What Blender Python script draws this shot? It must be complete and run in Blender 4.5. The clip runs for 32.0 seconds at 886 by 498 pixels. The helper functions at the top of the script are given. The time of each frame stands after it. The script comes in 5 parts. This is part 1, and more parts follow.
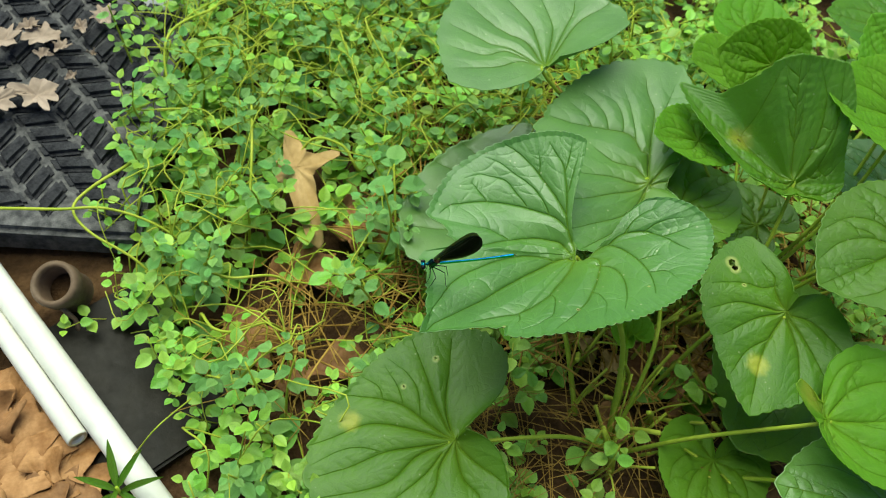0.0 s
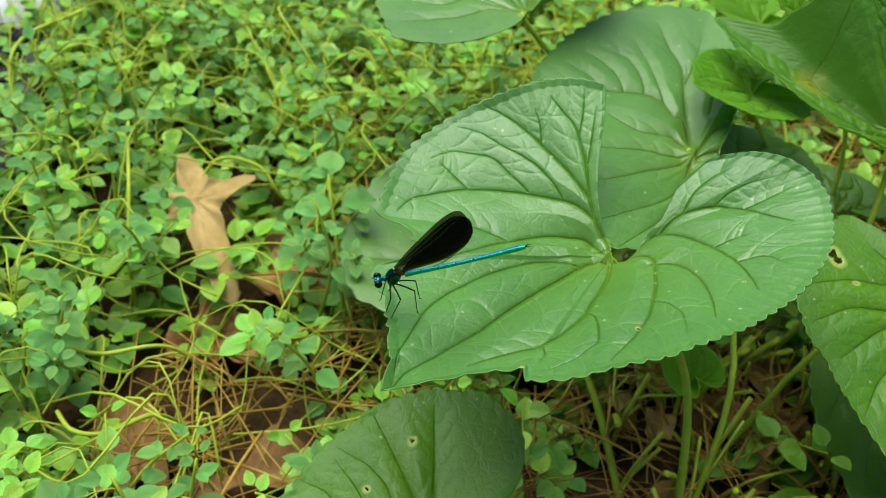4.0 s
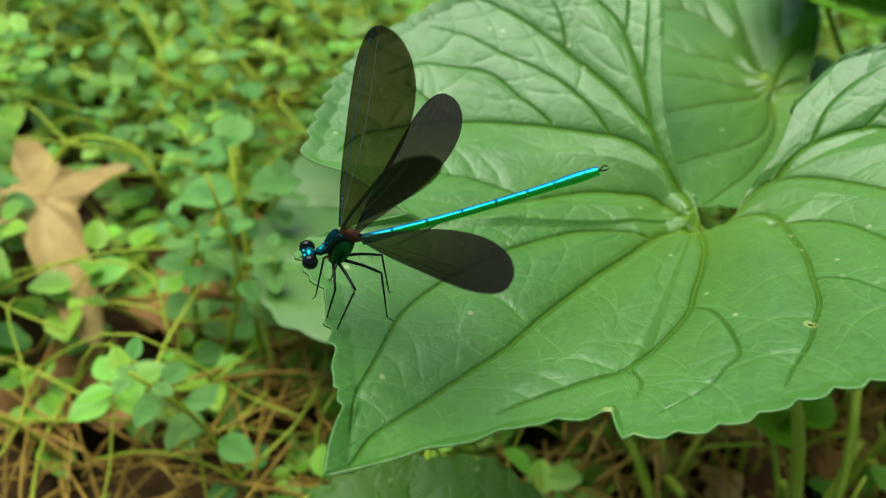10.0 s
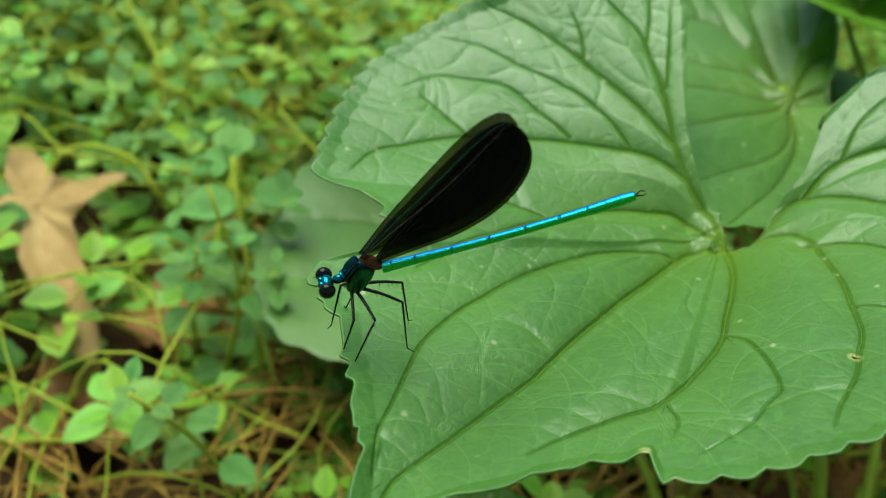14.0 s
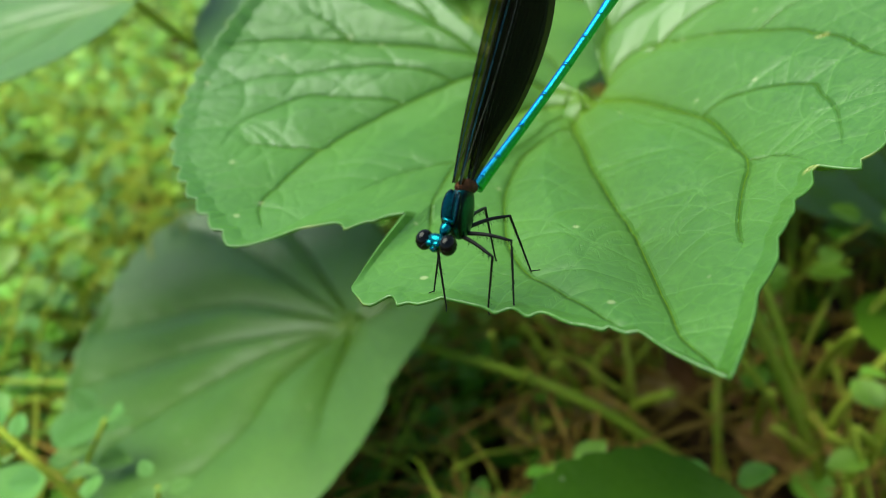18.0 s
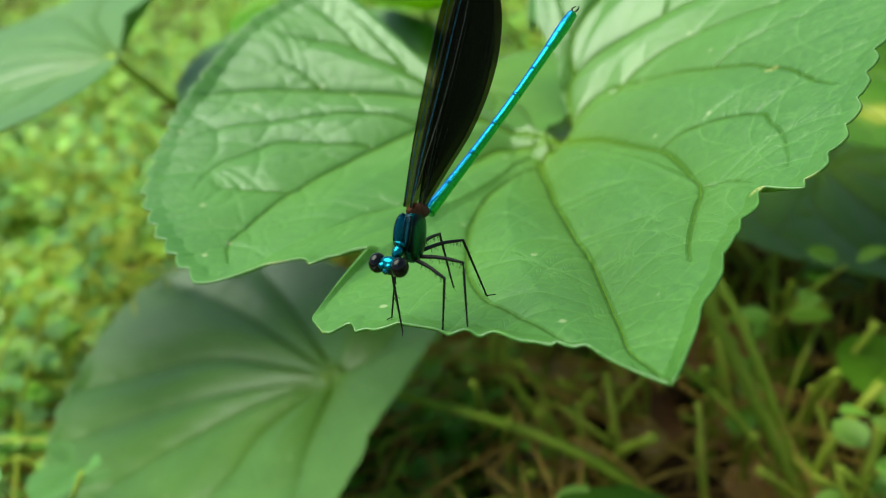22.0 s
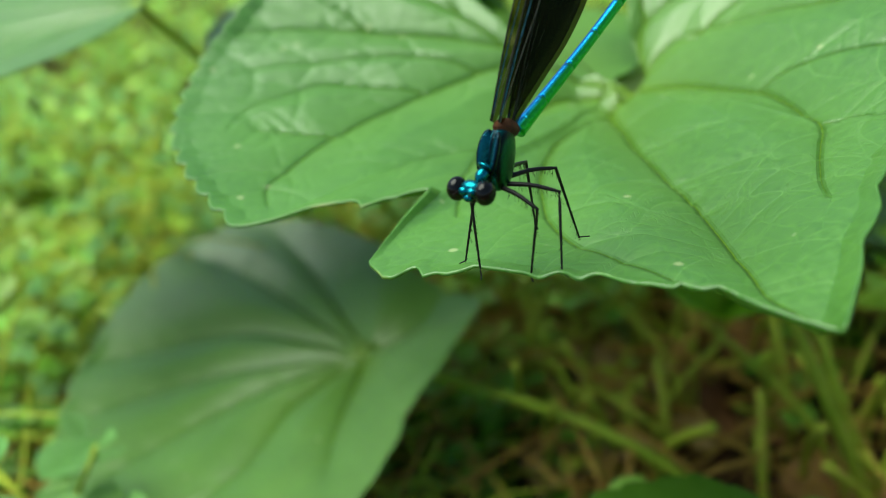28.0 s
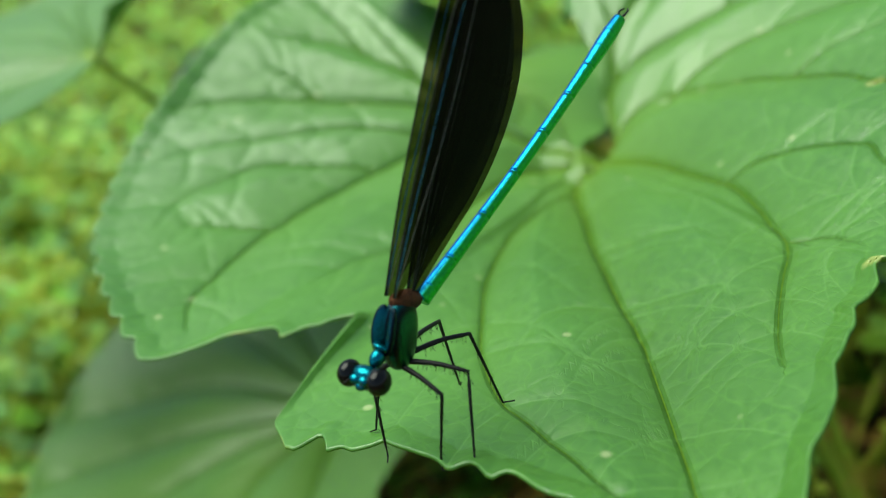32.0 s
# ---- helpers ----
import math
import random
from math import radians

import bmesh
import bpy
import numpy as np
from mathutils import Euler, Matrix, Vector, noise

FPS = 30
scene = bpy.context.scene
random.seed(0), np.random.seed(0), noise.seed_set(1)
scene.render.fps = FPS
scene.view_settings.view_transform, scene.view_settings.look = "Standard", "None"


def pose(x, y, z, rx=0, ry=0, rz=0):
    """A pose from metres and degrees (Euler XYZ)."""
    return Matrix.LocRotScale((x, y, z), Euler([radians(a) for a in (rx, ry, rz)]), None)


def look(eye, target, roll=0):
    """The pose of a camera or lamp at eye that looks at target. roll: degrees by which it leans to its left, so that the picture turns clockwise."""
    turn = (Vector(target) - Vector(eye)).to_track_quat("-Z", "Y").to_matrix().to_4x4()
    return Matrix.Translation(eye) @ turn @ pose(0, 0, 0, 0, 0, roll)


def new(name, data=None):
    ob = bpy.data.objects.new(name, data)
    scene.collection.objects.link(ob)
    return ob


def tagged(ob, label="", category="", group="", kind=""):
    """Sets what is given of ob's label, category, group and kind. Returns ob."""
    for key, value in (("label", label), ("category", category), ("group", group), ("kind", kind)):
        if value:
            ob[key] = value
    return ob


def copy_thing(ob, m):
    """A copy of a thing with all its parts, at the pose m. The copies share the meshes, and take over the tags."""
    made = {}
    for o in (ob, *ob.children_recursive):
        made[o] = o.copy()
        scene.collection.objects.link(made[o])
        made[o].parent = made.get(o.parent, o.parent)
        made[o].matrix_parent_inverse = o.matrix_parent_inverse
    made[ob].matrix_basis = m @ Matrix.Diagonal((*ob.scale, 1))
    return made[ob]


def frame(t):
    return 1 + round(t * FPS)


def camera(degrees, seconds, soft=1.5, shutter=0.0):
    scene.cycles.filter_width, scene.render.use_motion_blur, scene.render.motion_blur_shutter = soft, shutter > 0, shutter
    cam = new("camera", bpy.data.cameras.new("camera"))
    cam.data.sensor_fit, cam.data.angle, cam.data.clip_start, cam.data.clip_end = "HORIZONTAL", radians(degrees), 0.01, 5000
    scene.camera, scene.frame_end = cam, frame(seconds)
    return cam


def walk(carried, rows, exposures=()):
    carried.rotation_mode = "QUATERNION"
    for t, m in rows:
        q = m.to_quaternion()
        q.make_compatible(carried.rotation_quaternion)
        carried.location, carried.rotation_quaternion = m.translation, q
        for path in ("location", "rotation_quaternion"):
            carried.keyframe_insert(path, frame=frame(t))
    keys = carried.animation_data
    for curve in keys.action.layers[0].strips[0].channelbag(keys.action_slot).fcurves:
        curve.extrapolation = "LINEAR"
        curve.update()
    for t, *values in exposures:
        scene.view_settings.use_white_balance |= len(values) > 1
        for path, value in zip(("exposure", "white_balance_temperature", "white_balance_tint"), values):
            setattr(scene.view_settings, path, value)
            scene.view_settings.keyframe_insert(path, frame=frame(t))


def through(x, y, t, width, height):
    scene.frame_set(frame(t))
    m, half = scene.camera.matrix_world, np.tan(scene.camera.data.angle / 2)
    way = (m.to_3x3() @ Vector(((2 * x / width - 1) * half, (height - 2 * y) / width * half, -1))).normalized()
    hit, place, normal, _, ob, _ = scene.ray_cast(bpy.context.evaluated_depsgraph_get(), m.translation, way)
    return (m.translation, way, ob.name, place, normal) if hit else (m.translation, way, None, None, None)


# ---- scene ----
cam = camera(52.1, 32.0, soft=1.0)
METRES, EYE, TILT, LEAN, TURN = 0.55, 0.56, -55.0, -6.0, 0.0
ROWS = [
    (0.0, 0.0, 0.0, 0.0, 0.0, 0.0, -0.0),
    (0.5, -0.0052, 0.0401, -0.02, -1.06, 0.32, 0.85),
    (1.0, -0.0092, 0.0742, -0.0245, -1.68, 0.97, 1.96),
    (1.5, -0.0148, 0.1213, -0.0345, -2.13, 1.89, 3.11),
    (2.0, -0.0189, 0.1715, -0.0451, -2.37, 2.79, 3.8),
    (2.5, -0.0201, 0.2081, -0.0546, -2.53, 3.96, 3.76),
    (3.0, -0.009, 0.2536, -0.0526, -2.53, 4.97, 3.8),
    (3.5, -0.0074, 0.2962, -0.0547, -2.38, 5.68, 4.52),
    (5.5, 0.0029, 0.4343, -0.0647, -2.47, 7.44, 8.64),
    (6.0, -0.0024, 0.4583, -0.0702, -3.07, 7.76, 9.39),
    (6.5, -0.0139, 0.4814, -0.0723, -3.79, 8.03, 9.82),
    (7.0, -0.011, 0.5121, -0.077, -4.26, 8.13, 9.58),
    (7.5, -0.0094, 0.5328, -0.0662, -4.68, 8.27, 9.76),
    (8.0, -0.0112, 0.548, -0.0655, -5.2, 8.36, 9.8),
    (8.5, -0.0136, 0.5618, -0.0663, -5.79, 8.51, 9.62),
    (9.0, -0.0116, 0.5803, -0.0635, -6.0, 8.66, 9.18),
    (9.5, -0.0153, 0.592, -0.0614, -6.17, 8.92, 8.84),
    (10.0, -0.015, 0.5924, -0.0606, -6.34, 9.04, 8.61),
    (10.5, -0.0138, 0.595, -0.0615, -6.42, 9.16, 8.59),
    (11.0, -0.0116, 0.5959, -0.0593, -6.44, 9.22, 8.39),
    (11.5, -0.0128, 0.5955, -0.0597, -6.46, 9.35, 8.26),
    (12.0, -0.0147, 0.5974, -0.0604, -6.43, 9.56, 8.19),
    (12.5, -0.0129, 0.5998, -0.0603, -6.5, 9.55, 8.14),
    (13.0, -0.0166, 0.6025, -0.054, -6.58, 9.45, 8.16),
    (13.5, -0.0191, 0.6032, -0.0524, -6.82, 9.19, 8.33),
    (14.0, -0.0213, 0.6071, -0.0497, -6.91, 9.08, 8.52),
    (14.5, -0.0371, 0.6175, -0.0451, -7.33, 9.02, 8.95),
    (15.0, -0.0497, 0.6276, -0.0371, -10.37, 8.6, 13.9),
    (15.5, -0.0605, 0.6321, -0.0356, -17.94, 6.01, 25.26),
    (17.5, -0.1373, 0.68, -0.0358, -28.87, 4.74, 46.54),
    (18.0, -0.1345, 0.6935, -0.0347, -28.84, 7.88, 49.79),
    (18.5, -0.1288, 0.6951, -0.0343, -28.41, 12.6, 51.64),
    (19.0, -0.1258, 0.6919, -0.0366, -27.93, 13.47, 52.24),
    (19.5, -0.131, 0.6947, -0.0393, -27.97, 13.73, 51.58),
    (20.0, -0.1338, 0.6973, -0.0453, -28.08, 13.52, 51.32),
    (20.5, -0.1375, 0.6964, -0.0493, -28.17, 13.02, 50.94),
    (21.0, -0.1388, 0.6964, -0.0527, -28.26, 12.65, 50.8),
    (21.5, -0.1396, 0.6948, -0.0505, -28.45, 12.5, 50.91),
    (22.0, -0.137, 0.6922, -0.0498, -28.67, 12.27, 50.9),
    (22.5, -0.1331, 0.6898, -0.0494, -28.66, 12.04, 50.92),
    (23.0, -0.1306, 0.6875, -0.0492, -28.58, 11.88, 51.17),
    (23.5, -0.1296, 0.6876, -0.0479, -28.64, 11.57, 51.16),
    (24.0, -0.1275, 0.686, -0.0451, -28.67, 11.29, 51.05),
    (24.5, -0.1256, 0.6827, -0.0511, -28.36, 11.41, 50.98),
    (26.5, -0.1343, 0.6804, -0.0437, -28.24, 11.35, 50.82),
    (27.0, -0.1374, 0.6993, -0.051, -28.09, 11.92, 50.33),
    (27.5, -0.1355, 0.7154, -0.0427, -28.07, 12.27, 49.68),
    (28.0, -0.1317, 0.732, -0.0423, -27.77, 12.8, 49.49),
    (28.5, -0.1193, 0.7402, -0.0383, -27.35, 13.39, 49.41),
    (29.0, -0.1085, 0.7458, -0.0347, -27.41, 13.43, 49.43),
    (29.5, -0.1064, 0.7432, -0.0378, -27.5, 13.18, 49.64),
    (30.0, -0.101, 0.7426, -0.0395, -27.1, 13.47, 49.66),
    (30.5, -0.0976, 0.7384, -0.0447, -26.45, 13.94, 49.41),
    (31.0, -0.0934, 0.7299, -0.0426, -25.66, 14.28, 49.49),
    (31.5, -0.0883, 0.727, -0.037, -25.38, 13.77, 49.8),
    (32.0, -0.0856, 0.7243, -0.0338, -25.29, 13.5, 50.4),
]
EXPOSURES = [(0.0, 0.12), (5.5, 0.22), (8.0, 0.2), (13.0, 0.06), (15.5, 0.1), (18.0, 0.36), (28.0, 0.42), (32.0, 0.32)]
walk(cam, [(t, pose(0, 0, EYE, TILT, LEAN, TURN) @ pose(METRES * x, METRES * y, METRES * z, 90 + pitch, roll, yaw)) for t, x, y, z, yaw, pitch, roll in ROWS], EXPOSURES)

# ---- light: bright open shade under a high soft sky ----
SUN_EL, SUN_ROT = 70.0, 333.0
world = bpy.data.worlds.new("sky")
scene.world = world
world.use_nodes = True
wn = world.node_tree
sky = wn.nodes.new("ShaderNodeTexSky")
sky.sky_type, sky.sun_disc = "NISHITA", False
sky.sun_elevation, sky.sun_rotation = radians(SUN_EL), radians(SUN_ROT)
wn.links.new(sky.outputs[0], wn.nodes["Background"].inputs[0])
wn.nodes["Background"].inputs[1].default_value = 0.11
sun = new("sun", bpy.data.lights.new("sun", "SUN"))
sun.data.energy, sun.data.angle, sun.data.color = 5.2, radians(60), (0.92, 1.0, 0.84)
az = radians(SUN_ROT)
toward = Vector((math.sin(az) * math.cos(radians(SUN_EL)), math.cos(az) * math.cos(radians(SUN_EL)), math.sin(radians(SUN_EL))))
sun.matrix_world = look(toward * 5, (0, 0, 0))


# ---- materials ----
def material(name):
    m = bpy.data.materials.new(name)
    m.use_nodes = True
    nt = m.node_tree
    return m, nt, nt.nodes["Principled BSDF"]


def node(nt, kind, **sets):
    n = nt.nodes.new(kind)
    for key, value in sets.items():
        if key.startswith("in_"):
            n.inputs[int(key[3:])].default_value = value
        elif key == "operation":
            n.operation = value
        elif key == "feature":
            n.feature = value
        elif key == "blend":
            n.blend_type = value
        elif key == "attribute":
            n.attribute_name = value
    return n


def mix(nt, fac, a, b, blend="MIX"):
    n = nt.nodes.new("ShaderNodeMixRGB")
    n.blend_type = blend
    for socket, value in zip(n.inputs, (fac, a, b)):
        if isinstance(value, (int, float)):
            socket.default_value = value
        elif isinstance(value, tuple):
            socket.default_value = (*value, 1) if len(value) == 3 else value
        else:
            nt.links.new(value, socket)
    return n.outputs[0]


def ramp(nt, value, lo, hi, a=0.0, b=1.0):
    n = nt.nodes.new("ShaderNodeMapRange")
    nt.links.new(value, n.inputs[0])
    n.inputs[1].default_value, n.inputs[2].default_value, n.inputs[3].default_value, n.inputs[4].default_value = lo, hi, a, b
    return n.outputs[0]


def noise_tex(nt, scale, detail=3.0, coords=None, rough=0.55):
    n = nt.nodes.new("ShaderNodeTexNoise")
    n.inputs["Scale"].default_value, n.inputs["Detail"].default_value, n.inputs["Roughness"].default_value = scale, detail, rough
    if coords is not None:
        nt.links.new(coords, n.inputs["Vector"])
    return n.outputs["Fac"]


def bump(nt, height, strength, distance, normal=None):
    n = nt.nodes.new("ShaderNodeBump")
    n.inputs["Strength"].default_value, n.inputs["Distance"].default_value = strength, distance
    nt.links.new(height, n.inputs["Height"])
    if normal is not None:
        nt.links.new(normal, n.inputs["Normal"])
    return n.outputs[0]


def leaf_material(name, dark, light, vein, through, rough=0.45, thin=0.3, net=380.0, island=False, spots=0.0, net_depth=0.00006, vary=0.12, shine=0.6):
    """A living leaf: mottled green, paler veins with groove shade painted beside them, a fine net of veinlets, light
    coming through from behind.
    """
    m, nt, bsdf = material(name)
    co = nt.nodes.new("ShaderNodeTexCoord").outputs["Object"]
    big, fine = noise_tex(nt, 30, 4, co), noise_tex(nt, 900, 2, co)
    col = mix(nt, ramp(nt, big, 0.3, 0.7), dark, light)
    col = mix(nt, ramp(nt, fine, 0.25, 0.8, 0.0, 0.35), col, tuple(c * 1.5 for c in light))
    if island:
        geo = nt.nodes.new("ShaderNodeNewGeometry").outputs["Random Per Island"]
    else:
        geo = nt.nodes.new("ShaderNodeObjectInfo").outputs["Random"]
    hsv = nt.nodes.new("ShaderNodeHueSaturation")
    nt.links.new(col, hsv.inputs["Color"])
    nt.links.new(ramp(nt, geo, 0, 1, 0.5 - vary * 0.09, 0.5 + vary * 0.07), hsv.inputs["Hue"])
    cheq = nt.nodes.new("ShaderNodeMath")
    cheq.operation = "FRACT"
    mul = nt.nodes.new("ShaderNodeMath")
    mul.operation = "MULTIPLY"
    nt.links.new(geo, mul.inputs[0])
    mul.inputs[1].default_value = 17.3
    nt.links.new(mul.outputs[0], cheq.inputs[0])
    nt.links.new(ramp(nt, cheq.outputs[0], 0, 1, 1 - vary, 1 + vary), hsv.inputs["Value"])
    col = hsv.outputs[0]
    furrow = node(nt, "ShaderNodeAttribute", attribute="furrow").outputs["Fac"]
    # painted slope shading: deeper yellow-green near furrows, where less sky sheen falls
    col = mix(nt, ramp(nt, furrow, 0.15, 1.0, 0.0, 0.4), col, (light[0] * 1.0, light[1] * 0.80, light[2] * 0.3))
    lines = []
    for gate, line, strength in (("vein", "vein_across", 0.66), ("veinlet", "veinlet_across", 0.05)):
        near = node(nt, "ShaderNodeAttribute", attribute=gate).outputs["Fac"]
        across = nt.nodes.new("ShaderNodeMath")
        across.operation = "ABSOLUTE"
        nt.links.new(node(nt, "ShaderNodeAttribute", attribute=line).outputs["Fac"], across.inputs[0])
        both = nt.nodes.new("ShaderNodeMath")
        both.operation = "MULTIPLY"
        nt.links.new(ramp(nt, near, 0.08, 0.55, 0.0, strength), both.inputs[0])
        nt.links.new(ramp(nt, across.outputs[0], 0.35, 1.25, 1.0, 0.0), both.inputs[1])
        # shade of the sunken groove, painted as a darker line along the vein
        col = mix(nt, both.outputs[0], col, tuple(c * 0.5 for c in dark))
        if gate == "vein":
            core = nt.nodes.new("ShaderNodeMath")
            core.operation = "MULTIPLY"
            nt.links.new(ramp(nt, near, 0.3, 0.8, 0.0, 0.5), core.inputs[0])
            nt.links.new(ramp(nt, across.outputs[0], 0.15, 0.45, 1.0, 0.0), core.inputs[1])
            col = mix(nt, core.outputs[0], col, vein)
        else:
            pale = nt.nodes.new("ShaderNodeMath")
            pale.operation = "MULTIPLY"
            nt.links.new(ramp(nt, near, 0.08, 0.55, 0.0, 0.45), pale.inputs[0])
            nt.links.new(ramp(nt, across.outputs[0], 0.3, 1.0, 1.0, 0.0), pale.inputs[1])
            col = mix(nt, pale.outputs[0], col, (light[0] * 1.5, light[1] * 1.35, light[2] * 2.4))
        lines.append((both.outputs[0], across.outputs[0], near))
    near = node(nt, "ShaderNodeAttribute", attribute="heart").outputs["Fac"]
    col = mix(nt, ramp(nt, near, 0.1, 1.0, 0.0, 0.40), col, vein)
    rim = node(nt, "ShaderNodeAttribute", attribute="rim").outputs["Fac"]
    col = mix(nt, ramp(nt, rim, 0.3, 1.0, 0.0, 0.75), col, (0.40, 0.44, 0.12))
    spot = node(nt, "ShaderNodeAttribute", attribute="spot").outputs["Fac"]
    wavy = nt.nodes.new("ShaderNodeMath")
    wavy.operation = "MULTIPLY_ADD"
    nt.links.new(noise_tex(nt, 260, 3, co), wavy.inputs[0])
    wavy.inputs[1].default_value = 0.7
    nt.links.new(spot, wavy.inputs[2])
    col = mix(nt, ramp(nt, wavy.outputs[0], 0.6, 1.25, 0.0, 0.75), col, (0.42, 0.43, 0.05))
    eye = node(nt, "ShaderNodeAttribute", attribute="eye").outputs["Fac"]
    col = mix(nt, ramp(nt, eye, 0.2, 0.6, 0.0, 0.9), col, (0.09, 0.035, 0.012))
    if spots:
        cells = nt.nodes.new("ShaderNodeTexVoronoi")
        cells.inputs["Scale"].default_value = 120
        nt.links.new(co, cells.inputs["Vector"])
        col = mix(nt, ramp(nt, cells.outputs["Distance"], 0.05, 0.09, spots, 0.0), col, (0.55, 0.6, 0.3))
    cell = nt.nodes.new("ShaderNodeTexVoronoi")
    cell.feature = "DISTANCE_TO_EDGE"
    cell.inputs["Scale"].default_value = net
    warp = nt.nodes.new("ShaderNodeVectorMath")
    warp.operation = "MULTIPLY_ADD"
    wob = nt.nodes.new("ShaderNodeTexNoise")
    wob.inputs["Scale"].default_value = 150
    nt.links.new(co, wob.inputs["Vector"])
    nt.links.new(wob.outputs["Color"], warp.inputs[0])
    warp.inputs[1].default_value = (0.004, 0.004, 0.004)
    nt.links.new(co, warp.inputs[2])
    nt.links.new(warp.outputs[0], cell.inputs["Vector"])
    coarse = nt.nodes.new("ShaderNodeTexVoronoi")
    coarse.feature = "DISTANCE_TO_EDGE"
    coarse.inputs["Scale"].default_value = net * 0.55
    nt.links.new(warp.outputs[0], coarse.inputs["Vector"])
    col = mix(nt, ramp(nt, coarse.outputs[0], 0.0, 0.04, 0.2, 0.0), col, tuple(c * 1.55 for c in light))
    col = mix(nt, ramp(nt, cell.outputs[0], 0.0, 0.06, 0.14, 0.0), col, tuple(c * 1.5 for c in light))
    nt.links.new(col, bsdf.inputs["Base Color"])
    nt.links.new(ramp(nt, fine, 0.2, 0.8, rough - 0.07, rough + 0.1), bsdf.inputs["Roughness"])
    nt.links.new(ramp(nt, lines[0][0], 0.0, 0.7, shine, 0.05), bsdf.inputs["Specular IOR Level"])
    b = bump(nt, ramp(nt, cell.outputs[0], 0.0, 0.15), 0.5, net_depth)
    b = bump(nt, ramp(nt, coarse.outputs[0], 0.0, 0.12), 0.5, net_depth * 2.2, b)
    b = bump(nt, fine, 0.2, 0.0001, b)
    for (mark, across, near), depth in zip(lines, (0.0007, 0.00006)):
        crease = nt.nodes.new("ShaderNodeMath")
        crease.operation = "MULTIPLY"
        nt.links.new(ramp(nt, across, 0.0, 2.4, 1.0, 0.0), crease.inputs[0])
        nt.links.new(ramp(nt, near, 0.08, 0.55), crease.inputs[1])
        cut = nt.nodes.new("ShaderNodeBump")
        cut.invert = True
        cut.inputs["Strength"].default_value, cut.inputs["Distance"].default_value = 0.6, depth
        nt.links.new(crease.outputs[0], cut.inputs["Height"])
        nt.links.new(b, cut.inputs["Normal"])
        b = cut.outputs[0]
    nt.links.new(b, bsdf.inputs["Normal"])
    back = nt.nodes.new("ShaderNodeBsdfTranslucent")
    nt.links.new(mix(nt, 0.6, col, through), back.inputs["Color"])
    blend = nt.nodes.new("ShaderNodeMixShader")
    blend.inputs[0].default_value = thin
    nt.links.new(bsdf.outputs[0], blend.inputs[1])
    nt.links.new(back.outputs[0], blend.inputs[2])
    nt.links.new(blend.outputs[0], nt.nodes["Material Output"].inputs[0])
    return m


def plain(name, a, b, scale, rough, relief=0.0, metal=0.0, spec=0.5, coat=0.0, detail=4.0):
    """A mottled surface of two colours with fine relief."""
    m, nt, bsdf = material(name)
    co = nt.nodes.new("ShaderNodeTexCoord").outputs["Object"]
    f, g = noise_tex(nt, scale, detail, co), noise_tex(nt, scale * 6, 3, co)
    col = mix(nt, ramp(nt, f, 0.32, 0.68), a, b)
    col = mix(nt, ramp(nt, g, 0.3, 0.8, 0, 0.35), col, tuple(c * 0.5 for c in a))
    nt.links.new(col, bsdf.inputs["Base Color"])
    nt.links.new(ramp(nt, g, 0.2, 0.8, max(rough - 0.1, 0.02), min(rough + 0.1, 1)), bsdf.inputs["Roughness"])
    bsdf.inputs["Metallic"].default_value, bsdf.inputs["Specular IOR Level"].default_value, bsdf.inputs["Coat Weight"].default_value = metal, spec, coat
    if relief:
        nt.links.new(bump(nt, g, 0.6, relief), bsdf.inputs["Normal"])
    return m


BROAD = leaf_material("broad_leaf", (0.046, 0.152, 0.016), (0.093, 0.244, 0.026), (0.22, 0.36, 0.018), (0.30, 0.6, 0.009), 0.42, 0.28, spots=0.5, shine=1.0, net_depth=0.000035)
DEEP = leaf_material("deep_green_leaf", (0.033, 0.118, 0.0056), (0.075, 0.184, 0.0063), (0.22, 0.33, 0.028), (0.32, 0.55, 0.014), 0.42, 0.25, spots=0.35, shine=0.34)
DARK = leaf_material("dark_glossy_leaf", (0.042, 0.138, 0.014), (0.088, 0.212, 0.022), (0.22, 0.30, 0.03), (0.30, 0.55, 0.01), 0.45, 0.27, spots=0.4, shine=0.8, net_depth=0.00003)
MIDDLE = leaf_material("middle_green_leaf", (0.062, 0.19, 0.0098), (0.11, 0.27, 0.0126), (0.24, 0.36, 0.028), (0.4, 0.66, 0.014), 0.45, 0.55, spots=0.35, shine=0.72)
YOUNG = leaf_material("young_leaf", (0.095, 0.27, 0.0126), (0.15, 0.35, 0.0196), (0.3, 0.48, 0.042), (0.48, 0.75, 0.021), 0.5, 0.54, shine=0.29)
SMALL = leaf_material("small_leaf", (0.095, 0.290, 0.045), (0.175, 0.410, 0.085), (0.22, 0.38, 0.027), (0.36, 0.62, 0.018), 0.5, 0.28, net=700.0, net_depth=0.00008, vary=0.28, shine=0.87)
MAT_LEAF = leaf_material("mat_leaf", (0.12, 0.31, 0.0171), (0.225, 0.455, 0.0297), (0.22, 0.38, 0.027), (0.4, 0.64, 0.0135), 0.5, 0.18, net=700.0, island=True, net_depth=0.00008, vary=0.30, shine=0.72)
STALK = plain("green_stalk", (0.22, 0.34, 0.022), (0.36, 0.45, 0.045), 60, 0.45, spec=0.12)
RUNNER = plain("yellow_green_stem", (0.29, 0.39, 0.028), (0.46, 0.50, 0.06), 50, 0.45, spec=0.12)
STRAW = plain("dry_straw", (0.23, 0.125, 0.022), (0.48, 0.31, 0.065), 60, 0.7, spec=0.12)
